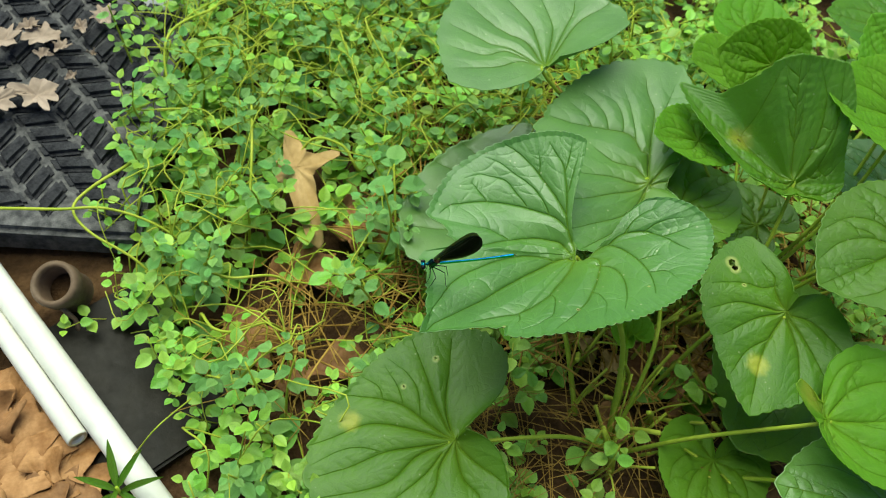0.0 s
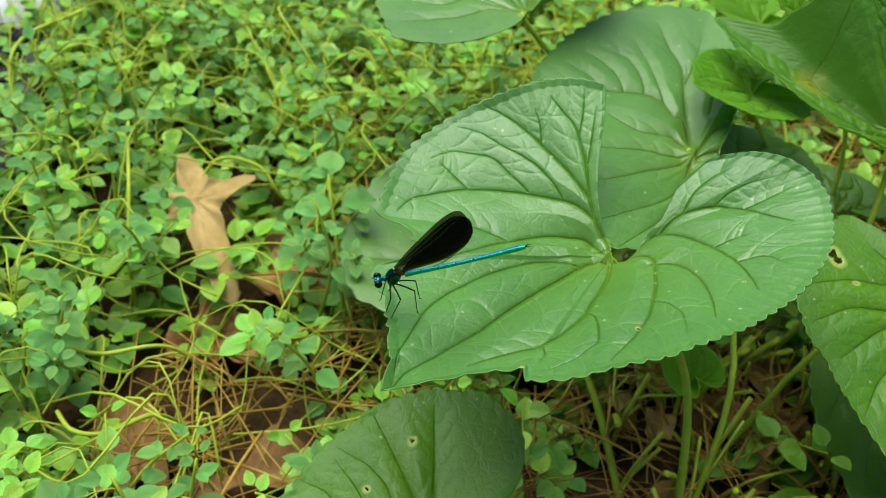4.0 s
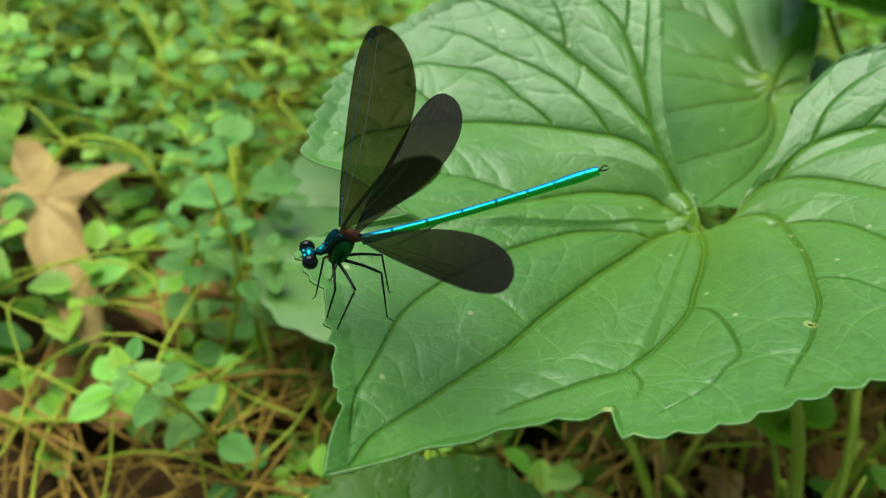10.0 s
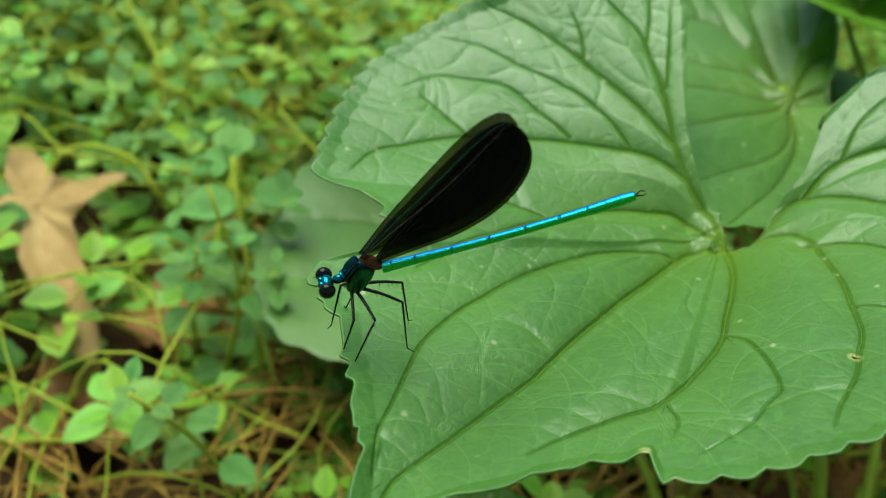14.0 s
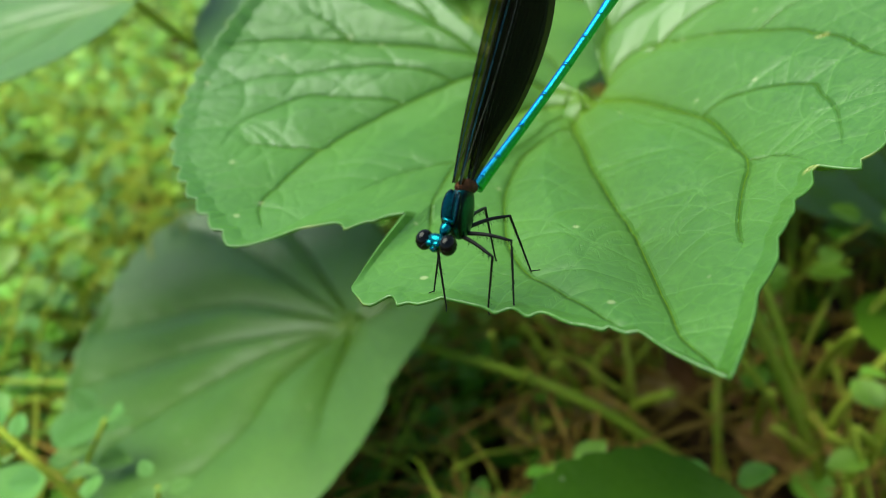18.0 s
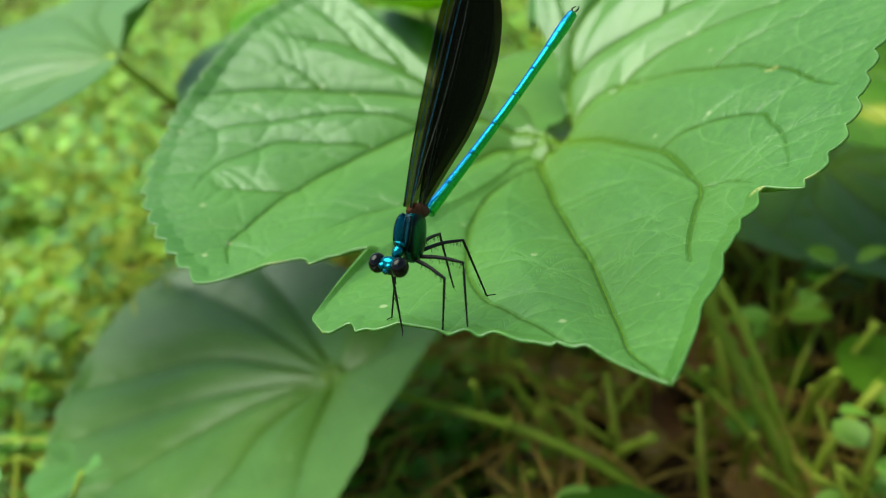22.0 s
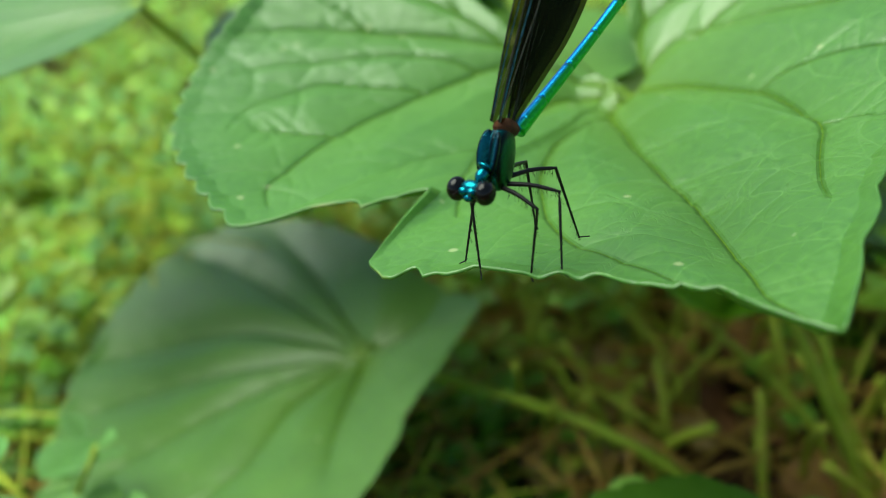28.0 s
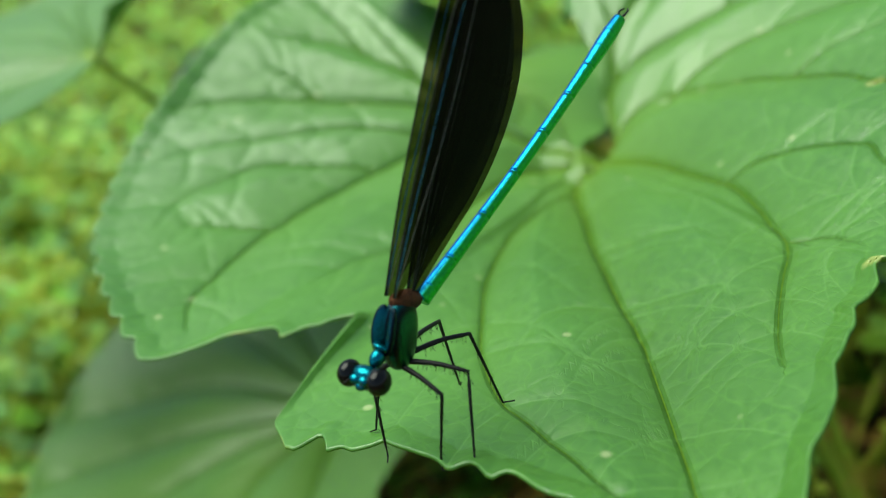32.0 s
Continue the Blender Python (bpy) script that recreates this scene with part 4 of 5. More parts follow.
violet3 = plant_at(0.175, 0.470, "violet plant with a wide pale blue-green leaf")
D_VEINS = [
    [(-10, 0), (-10, 27), (2, 42), (6, 56), (6, 82)], [(17, 0), (17, 27), (26, 41), (26, 50), (26, 72)], [(25, 0), (25, 28), (44, 40), (44, 62)],
    [(-24, 0), (-24, 32), (-21, 48), (-12, 84)], [(-43, 0), (-43, 34), (-39, 50), (-30, 84)], [(-53, 0), (-53, 42), (-53, 62), (-49, 86)],
    [(-60, 0), (-60, 49), (-67, 70), (-69, 84)], [(36, 0), (36, 16), (61, 32), (64, 56)],
]
Dl = Blade((0.1088, 0.4305, 0.158), 121, {0: 92, 15: 87, 30: 79, 45: 72, 60: 68, 75: 66, 90: 50, 105: 26, 118: 10, 122: 4, 250: 4, 255: 8, 262: 40, 270: 66, 285: 78, 300: 80, 315: 86, 330: 92, 345: 93}, (-8, -4, 0, 2, 0, 0, 12, -2), veins=D_VEINS, seed=97, curl=0.0, pucker=0.4, relief=0.7, gap=(122, 254))
add_leaf(violet3, Dl, BROAD, "wide pale blue-green heart-shaped leaf", (0.175, 0.470, 0.0), na=340, nr=68)
O2 = Blade((0.424, 0.564, 0.100), 172, CORDATE, (8, 6, 4, 6), scale=0.68, seed=101)
add_leaf(violet3, O2, DEEP, "dark green leaf at the edge of the clump", (0.360, 0.470, 0.0))
P2 = Blade((0.293, 0.549, 0.100), 72, CORDATE, (6, 6, 4, 6), scale=0.46, seed=103)
add_leaf(violet3, P2, YOUNG, "small light green leaf among straw", (0.280, 0.500, 0.0), thick=0.001)


# ---- the damselfly ----
BODY = np.array([0.927, -0.055, 0.372])
BODY = BODY / np.linalg.norm(BODY)
fly = new("damselfly")
fly.location = (0.0378, 0.2630, A.height_over(0.0378, 0.2630))
tagged(fly, "black-winged damselfly with a metallic blue-green body on a leaf", "damselfly")
FL0 = np.array(fly.location)


def local(p):
    return np.asarray(p, dtype=float) - FL0


def place(p, fwd, up=(0, 0, 1)):
    x = Vector(fwd).normalized()
    z = (Vector(up) - x * x.dot(Vector(up))).normalized()
    y = z.cross(x)
    m = Matrix((x, y, z)).transposed().to_4x4()
    return Matrix.Translation(local(p)) @ m


def build_damselfly():
    tail = np.array([0.0752, 0.2609, 0.1878])
    base = np.array([0.0392, 0.2638, 0.1727])
    # ten rings of the abdomen
    cuts = [0.0, 0.035, 0.13, 0.28, 0.43, 0.575, 0.71, 0.82, 0.89, 0.945, 1.0]
    girth = [0.00092, 0.00086, 0.00076, 0.00069, 0.00066, 0.00066, 0.00068, 0.00074, 0.00086, 0.00088, 0.00072]
    for k in range(10):
        n = 12
        s = np.linspace(cuts[k], cuts[k + 1], n)
        path = base + (tail - base) * s[:, None] + np.array([0, 0, -1]) * 0.0006 * np.sin(np.pi * s)[:, None]
        r = np.interp(s, cuts, girth)
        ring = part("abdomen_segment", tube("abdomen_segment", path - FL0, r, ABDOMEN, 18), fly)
        if k:
            d = (path[1] - path[0]) / np.linalg.norm(path[1] - path[0]) * 0.00009
            part("joint_ring", tube("joint_ring", np.array([path[0] - d, path[0] - d * 0.5, path[0] + d * 0.5, path[0] + d]) - FL0, np.array([0.985, 1.006, 1.006, 0.985]) * r[0], ABDOMEN, 18), ring)
    for side in (1, -1):
        c = spline([tail, tail + BODY * 0.0009 + np.array([0, side * 0.0005, 0.0002]), tail + BODY * 0.0016 + np.array([0, side * 0.0002, 0.0001])], 7)
        part("clasper", tube("clasper", c - FL0, np.linspace(0.00016, 0.00008, 7), BLACK, 6), fly)
    # thorax: deep and skewed, legs set forward, wings set back
    block = lambda v: np.sign(v) * np.abs(v) ** 0.82 * np.stack([np.ones_like(v[..., 0]), 1 - 0.12 * v[..., 0], 1 + 0.12 * v[..., 0]], -1)
    part("thorax", ellipsoid("thorax", (0.0036, 0.00140, 0.0019), STRIPED, 28, 40, block), fly, at=place((0.0358, 0.2641, 0.1709), (0.30, -0.02, 0.95), (-1, 0, 0)))
    part("wing_root", ellipsoid("wing_root", (0.0021, 0.00095, 0.0011), RUST), fly, "rust-brown wing base", at=place((0.0374, 0.2640, 0.1737), (0.88, -0.07, -0.47)))
    part("neck", ellipsoid("neck", (0.0010, 0.0007, 0.0008), HEAD), fly, at=place((0.0326, 0.2643, 0.1702), (0.7, -0.1, 0.55)))
    part("collar", ellipsoid("collar", (0.0004, 0.0009, 0.0009), HEAD), fly, at=place((0.0333, 0.2643, 0.1709), (0.7, -0.1, 0.55)))
    for side in (1, -1):
        part("thorax_plate", ellipsoid("thorax_plate", (0.0024, 0.00042, 0.0009), STRIPED), fly, "blue-green front panel of the thorax", at=place((0.0343, 0.2642 + side * 0.00062, 0.1722), (0.42, -0.03, 0.88), (-0.6, side * 0.7, 0.3)))
    head = part("head", ellipsoid("head", (0.0010, 0.0015, 0.0012), HEAD), fly, at=place((0.0309, 0.2645, 0.1693), (0.85, 0.05, 0.4)))
    for side in (1, -1):
        part("eye", ellipsoid("eye", (0.00130, 0.00108, 0.00138), EYE_MAT), head, "round glossy dark eye", Matrix.Translation((-0.0002, side * 0.00172, 0.0001)))
        a = spline([(-0.0006, side * 0.0005, 0.0006), (-0.0012, side * 0.0008, 0.0011), (-0.0019, side * 0.0010, 0.0012)], 8)
        part("antenna", tube("antenna", a, np.linspace(0.00007, 0.00003, 8), BLACK, 5), head)
    for dx, dy, dz, r in ((-0.0007, 0.0005, 0.0006, 0.0005), (-0.0007, -0.0005, 0.0006, 0.0005), (-0.0010, 0.0, 0.0, 0.0005)):
        part("face_plate", ellipsoid("face_plate", (r, r * 1.2, r), HEAD), head, "shining blue-green face plate", Matrix.Translation((dx, dy, dz)))
    part("mouth", ellipsoid("mouth", (0.0006, 0.0008, 0.0007), BLACK), head, at=Matrix.Translation((-0.0005, 0, -0.0006)))
    # legs: hip, knee, heel of the shin, toe
    legs = [
        ((0.0364, 0.2632, 0.1683), (0.0423, 0.2613, 0.1673), (0.0436, 0.2596), (0.0446, 0.2588)),
        ((0.0364, 0.2648, 0.1683), (0.0430, 0.2657, 0.1670), (0.0450, 0.2664), (0.0458, 0.2668)),
        ((0.0351, 0.2633, 0.1676), (0.0376, 0.2581, 0.1672), (0.0346, 0.2566), (0.0344, 0.2556)),
        ((0.0351, 0.2649, 0.1676), (0.0372, 0.2686, 0.1670), (0.0350, 0.2700), (0.0348, 0.2708)),
        ((0.0340, 0.2634, 0.1676), (0.0345, 0.2590, 0.1664), (0.0333, 0.2598), (0.0328, 0.2592)),
        ((0.0340, 0.2650, 0.1676), (0.0334, 0.2668, 0.1660), (0.0320, 0.2656), (0.0314, 0.2652)),
    ]
    rng = random.Random(5)
    for hip, knee, heel, toe in legs:
        heel3 = np.array([*heel, A.height_over(*heel) + 0.0008])
        toe3 = np.array([*toe, A.height_over(*toe) + 0.0005])
        hip, knee = np.array(hip) + 0.35 * (np.array([0.0357, 0.2641, 0.1692]) - np.array(hip)), np.array(knee)
        line = np.vstack([spline([hip, 0.5 * (hip + knee) + np.array([0, 0, 0.0003]), knee], 8), spline([knee, heel3], 8)[1:], spline([heel3, toe3], 4)[1:]]) - FL0
        rad = np.concatenate([np.linspace(0.00030, 0.00021, 8), np.linspace(0.00018, 0.00011, 7), np.full(3, 0.00008)])
        chunks = [tube_arrays(line, rad, 7)]
        for k in range(60):
            f = rng.uniform(1.5, 14)
            i = int(f)
            p = line[i] + (line[i + 1] - line[i]) * (f - i)
            d = np.array([rng.uniform(-0.4, 0.4), rng.uniform(-0.4, 0.4), -1.0]) * 0.0009
            chunks.append(tube_arrays(np.array([p, p + d]), [0.000028, 0.00001], 3))
        v, f = join(chunks)
        part("leg", mesh("leg", v, f, BLACK), fly, "thin bristly black leg")


build_damselfly()


def wing_mesh(length, width, mat):
    """A wing in its own plane: x along it, y towards the hind edge."""
    n, m = 80, 24
    s = np.sin(np.linspace(0, np.pi / 2, n)) ** 0.9
    lead = spline([(0, -0.3), (0.24, -1.6), (0.45, -2.3), (0.73, -3.0), (0.87, -2.9), (0.95, -2.3), (0.987, -1.4), (1, -0.4)], 300)
    hind = spline([(0, 0.6), (0.06, 1.2), (0.2, 3.3), (0.37, 5.8), (0.55, 7.1), (0.72, 7.0), (0.86, 5.5), (0.94, 3.6), (0.985, 1.6), (1, -0.3)], 300)
    lead = np.interp(s, lead[:, 0], lead[:, 1]) * 0.001 * width
    hind = np.interp(s, hind[:, 0], hind[:, 1]) * 0.001 * width
    t = np.linspace(0, 1, m)
    x = s[:, None] * length * np.ones((1, m))
    y = lead[:, None] + (hind - lead)[:, None] * t[None]
    z = 0.00003 * np.sin(t[None] * 40) * (1 - 0.6 * t[None]) * np.ones((n, 1))
    v = np.stack([x, y, z], -1).reshape(-1, 3)
    i, j = np.meshgrid(np.arange(n - 1), np.arange(m - 1), indexing="ij")
    f = np.stack([i * m + j, (i + 1) * m + j, (i + 1) * m + j + 1, i * m + j + 1], -1).reshape(-1, 4)
    me = mesh("wing", v, f, mat, attrs=[("along", np.repeat(s, m))])
    edges = [np.stack([s * length, lead, s * 0], -1), np.stack([s * length, lead + (hind - lead) * 0.12, s * 0], -1)[:int(n * 0.95)], np.stack([s * length, lead + (hind - lead) * 0.3, s * 0], -1)[:int(n * 0.9)]]
    return me, edges


def wing_pose(d, hinge):
    d = Vector(d).normalized()
    b = Vector(BODY)
    c = (b - d * b.dot(d)).normalized()
    m = Matrix((d, c, d.cross(c))).transposed().to_4x4()
    return Matrix.Translation(local(hinge)) @ m


WINGS = []
for kind, length, width, root in (("fore", 0.0320, 1.0, (0.0358, 0.2641, 0.1750)), ("hind", 0.0310, 1.0, (0.0381, 0.2639, 0.1738))):
    for side in (1, -1):
        me, edges = wing_mesh(length, width, FORE_WING if kind == "fore" else HIND_WING)
        ob = part("wing", me, fly, "smoky black rounded wing")
        for line, r, stuff in zip(edges, (0.00010, 0.00007, 0.00005), (BLACK, BLUE_VEIN, GREY_VEIN) if kind == "fore" else (BLACK, BLACK, BLACK)):
            part("wing_vein", tube("wing_vein", line, np.linspace(r, r * 0.4, len(line)), stuff, 5), ob)
        hinge = np.array(root) + np.array([0, side * (0.0005 if kind == "fore" else 0.0003), 0])
        WINGS.append((ob, kind, side, hinge))


# ---- ground ----
def ground_sheet():
    n = 150
    s = np.sinh(np.linspace(-7.2, 7.2, n)) / np.sinh(7.2)
    X, Y = np.meshgrid(0.25 + s * 60, 0.45 + s * 60, indexing="ij")
    z = np.array([0.006 * noise.noise(Vector((x * 9, y * 9, 0))) + 0.003 * noise.noise(Vector((x * 40, y * 40, 3))) for x, y in zip(X.ravel(), Y.ravel())]) - 0.012
    v = np.stack([X.ravel(), Y.ravel(), z], -1)
    i, j = np.meshgrid(np.arange(n - 1), np.arange(n - 1), indexing="ij")
    f = np.stack([i * n + j, (i + 1) * n + j, (i + 1) * n + j + 1, i * n + j + 1], -1).reshape(-1, 4)
    return tagged(part("ground", mesh("ground", v, f, SOIL)), "dark crumbly garden soil", "ground", kind="structure")


ground_sheet()


# ---- creeping groundcover ----
def small_leaf_arrays(n=5):
    """An oval leaf 1 long, with a pointed tip and a shallow fold."""
    s = np.linspace(0, 1, n + 2)
    w = 0.39 * np.sin(np.pi * s ** 0.80) ** 0.74
    w[0], w[-1] = 0.04, 0.03
    rows = []
    for a, b in zip(s, w):
        bend = -0.16 * a * a
        rows += [(a, -b, bend + 0.10 * b * 2), (a, 0, bend - 0.02), (a, b, bend + 0.10 * b * 2)]
    v = np.array(rows)
    f = []
    for i in range(len(s) - 1):
        for j in range(2):
            f.append((i * 3 + j, (i + 1) * 3 + j, (i + 1) * 3 + j + 1, i * 3 + j + 1))
    vein = np.array([0, 0.28, 0] * len(s))
    return v, np.array(f), vein


LV, LF, LVEIN = small_leaf_arrays()
rng = np.random.RandomState(7)


def frame_of(direction, up):
    x = np.asarray(direction) / (np.linalg.norm(direction) + 1e-9)
    z = np.asarray(up) - x * (x @ np.asarray(up))
    z /= np.linalg.norm(z) + 1e-9
    return np.stack([x, np.cross(z, x), z], 0)


def sprig(height, lean, turn, pairs, size, r=rng):
    """A leafy shoot from its foot: the stem's line, and each leaf as place, axes and length."""
    top = np.array([math.cos(turn) * lean, math.sin(turn) * lean, height])
    mid = 0.5 * top + np.array([-math.sin(turn), math.cos(turn), 0]) * r.uniform(-0.2, 0.2) * height + np.array([0, 0, 0.12 * height])
    line = spline([np.zeros(3), mid, top], 9)
    leaves, spin = [], r.uniform(0, 6.28)
    for k in range(pairs):
        f = 0.2 + 0.8 * (k / max(pairs - 1, 1)) ** 0.7
        p = line[0] + 0
        i = min(int(f * 8), 7)
        p = line[i] + (line[i + 1] - line[i]) * (f * 8 - i)
        t = line[i + 1] - line[i]
        t /= np.linalg.norm(t)
        ang = spin + k * math.pi / 2 + r.uniform(-0.3, 0.3)
        length = size * (1.2 - 0.62 * f) * r.uniform(0.75, 1.15)
        for side in (0, math.pi):
            out = np.array([math.cos(ang + side), math.sin(ang + side), r.uniform(-0.05, 0.35) + (0.5 if k == pairs - 1 else 0)])
            leaves.append((p + out * 0.0028, frame_of(out, np.array([0, 0, 1.0]) + r.uniform(-0.3, 0.3, 3)), length))
    return line, leaves


# where the mat grows: not over the paved corner, thinner over the bare soil under the violets
def cover(x, y):
    if x < -0.13 - 0.05 * math.sin(y * 23) and y < 0.36 and x + y < 0.215:
        return 0.0
    if x < -0.19 and y > 0.33:
        return 0.0
    if x < -0.175 and y < 0.36:
        return 0.0
    if 0.11 < x < 0.36 and y < 0.29:
        return 0.07
    if 0.03 < x < 0.36 and y < 0.27:
        return 0.25
    if 0.05 < x < 0.36 and y < 0.33:
        return 0.4
    if abs(x + 0.051 + (y - 0.433) * 0.344) < 0.019 and 0.36 < y < 0.475:
        return 0.08
    if math.hypot(x + 0.05, y - 0.305) < 0.05:
        return 0.15
    if math.hypot(x + 0.035, y - 0.43) < 0.05:
        return 0.5
    return 1.0


def scatter_mat():
    verts, quads, veins, stems = [], [], [], []
    base = 0
    for _ in range(8600):
        x, y = rng.uniform(-0.42, 1.30), rng.uniform(0.08, 1.75)
        if math.hypot((x - 0.44) / 1.0, (y - 0.9) / 0.98) > 0.95 + 0.10 * noise.noise(Vector((x * 5, y * 5, 1))):
            continue
        far = math.hypot(x - 0.05, y - 0.35)
        if rng.uniform() > cover(x, y) * min(1.0, 0.42 / max(far, 0.28)):
            continue
        h = rng.uniform(0.020, 0.070) * (0.5 if -0.02 < x < 0.20 and 0.28 < y < 0.46 else 1.0)
        line, leaves = sprig(h, rng.uniform(0.005, 0.04), rng.uniform(0, 6.28), rng.randint(3, 6), rng.uniform(0.0105, 0.0185))
        o = np.array([x, y, -0.008])
        stems.append((line[::2] + o, rng.uniform(0.00035, 0.0006)))
        for p, fr, length in leaves:
            verts.append((LV * length) @ fr + p + o)
            quads.append(LF + base)
            veins.append(LVEIN)
            base += len(LV)
    me = mesh("groundcover", np.vstack(verts), np.vstack(quads), MAT_LEAF, attrs=[("vein", np.concatenate(veins))])
    tagged(part("groundcover", me), "dense creeping groundcover of small oval green leaves", "groundcover", kind="stuff")
    for k in range(1900):
        x, y = (rng.uniform(-0.22, 0.95), rng.uniform(0.12, 1.35)) if k % 2 else (rng.uniform(-0.18, 0.22), rng.uniform(0.20, 0.68))
        a, size = rng.uniform(0, 6.28), rng.uniform(0.03, 0.11)
        if -0.06 < x < 0.40 and y < 0.30 and (x > -0.02 or y < 0.26) or 0.0 < x < 0.40 and y < 0.47 and rng.uniform() < 0.7:
            continue
        bare = math.hypot(x + 0.055, y - 0.305) < 0.07
        if rng.uniform() > (0.4 if bare else cover(x, y)) or not bare and cover(x + size * math.cos(a), y + size * math.sin(a)) < 0.2:
            continue
        high = 0.012 if (-0.02 < x < 0.36 and 0.12 < y < 0.48) else 0.045
        o, d = np.array([x, y, rng.uniform(0.0, high)]), np.array([math.cos(a), math.sin(a), 0])
        q = np.array([-d[1], d[0], 0])
        stems.append((spline([o, o + d * size * 0.4 + q * rng.uniform(-0.02, 0.02) + np.array([0, 0, rng.uniform(0.005, 0.035)]), o + d * size * 0.8 + q * rng.uniform(-0.03, 0.03) + np.array([0, 0, rng.uniform(0, 0.03)]), o + d * size], 12), rng.uniform(0.00035, 0.00065)))
    # upright stems under the violets
    for _ in range(170):
        x, y, a = rng.uniform(0.14, 0.34), rng.uniform(0.22, 0.37), rng.uniform(0, 6.28)
        size, high = rng.uniform(0.01, 0.03), rng.uniform(0.025, 0.06)
        o, d = np.array([x, y, -0.008]), np.array([math.cos(a), math.sin(a), 0])
        stems.append((spline([o, o + d * size * 0.3 + np.array([0, 0, high * 0.6]), o + d * size + np.array([0, 0, high])], 9), rng.uniform(0.0006, 0.0017)))
    v, f = join([tube_arrays(line, r, 5) for line, r in stems])
    tagged(part("groundcover_stems", mesh("groundcover_stems", v, f, RUNNER)), "tangle of thin yellow-green creeping stems", "groundcover", kind="stuff")


scatter_mat()


def leaf_mesh_small():
    return mesh("small_leaf", LV, LF, SMALL, attrs=[("vein", LVEIN)])


SMALL_ME = leaf_mesh_small()


def build_sprig(height, lean, pairs, size, seed):
    r = np.random.RandomState(seed)
    line, leaves = sprig(height, lean, 0.0, pairs, size, r)
    root = new("leafy_sprig")
    tagged(root, "upright leafy green shoot of creeping groundcover", "plant", "groundcover shoots")
    part("stem", tube("stem", line, np.linspace(0.0011, 0.0006, len(line)), RUNNER, 7), root)
    for p, fr, length in leaves:
        m = Matrix(fr.T.tolist()).to_4x4() @ Matrix.Diagonal((length, length, length, 1))
        part("leaf", SMALL_ME, root, at=Matrix.Translation(p) @ m)
    return root


SPRIG_TOPS = [(-0.23, 0.43), (-0.17, 0.43), (-0.13, 0.42), (-0.1, 0.56), (-0.05, 0.57), (0.01, 0.58), (-0.09, 0.48), (-0.17, 0.51), (0.0, 0.39), (0.02, 0.42), (0.03, 0.39), (-0.02, 0.38), (-0.05, 0.52), (-0.07, 0.39), (-0.08, 0.44), (-0.12, 0.53), (-0.01, 0.47), (0.04, 0.48), (-0.13, 0.38), (-0.14, 0.27), (-0.11, 0.24), (-0.09, 0.27), (-0.11, 0.21), (-0.07, 0.26), (-0.06, 0.2), (-0.09, 0.2), (0.02, 0.32), (-0.2, 0.4), (-0.18, 0.37), (-0.05, 0.34)]


def all_sprigs():
    protos = [build_sprig(h, l, n, s * 0.85, k) for k, (h, l, n, s) in enumerate([(0.070, 0.015, 6, 0.015), (0.080, 0.03, 7, 0.014), (0.060, 0.02, 5, 0.016), (0.075, 0.04, 6, 0.013), (0.055, 0.01, 5, 0.016), (0.085, 0.02, 7, 0.015)])]
    r = random.Random(3)
    spots = list(SPRIG_TOPS)
    while len(spots) < 180:
        x, y = r.uniform(-0.2, 0.30), r.uniform(0.2, 0.75)
        if cover(x, y) > 0.9 and not (0.03 < x < 0.30 and 0.2 < y < 0.42):
            spots.append((x, y))
    spots = [(x, y) for x, y in spots if cover(x, y) > 0.2 and cover(x, y - 0.025) > 0.2]
    for k, (x, y) in enumerate(spots):
        turn = r.uniform(0, 360)
        proto = protos[k % 6]
        m = pose(x, y, -0.006, r.uniform(-10, 10), r.uniform(-10, 10), turn)
        if k < 6:
            proto.matrix_basis = m
        else:
            copy_thing(proto, m)


all_sprigs()


def tall_shoot():
    """A shoot with broad pale leaves that stands beside the chewed leaf."""
    root = new("leafy_sprig")
    tagged(root, "tall shoot with broad pale green leaves beside the chewed leaf", "plant", "groundcover shoots")
    root.location = (0.024, 0.362, -0.004)
    line = spline([(0, 0, 0), (-0.002, 0.012, 0.034), (-0.006, 0.033, 0.072), (-0.0075, 0.046, 0.083)], 14)
    part("stem", tube("stem", line, np.linspace(0.0012, 0.0007, 14), RUNNER, 7), root)
    top, low, base = line[-1], line[9], line[5]
    for p, d, length in ((top, (0.15, 1, 0.15), 0.018), (top, (-1, 0.15, 0.15), 0.0095), (top, (0.6, 0.3, 0.6), 0.005), (top, (-0.5, 0.2, 0.7), 0.005), (low, (-1, -0.1, 0.05), 0.019), (low + np.array([0.005, 0, 0.002]), (1, 0.12, 0.05), 0.017), (base, (0.5, -0.8, 0.1), 0.013), (base, (-0.3, -0.9, 0.0), 0.011), (line[7], (0.6, 0.8, 0.1), 0.012)):
        m = Matrix(frame_of(d, (0.05, -0.15, 1.0)).T.tolist()).to_4x4() @ Matrix.Diagonal((length, length, length, 1))
        part("leaf", SMALL_ME, root, at=Matrix.Translation(p) @ m)


tall_shoot()
# two more shoots beside the chewed leaf
build_sprig(0.085, 0.032, 5, 0.0140, 32).matrix_basis = pose(0.006, 0.402, -0.006, 0, 0, -33)
build_sprig(0.100, 0.005, 5, 0.0130, 33).matrix_basis = pose(0.007, 0.372, -0.006, 0, 0, 60)


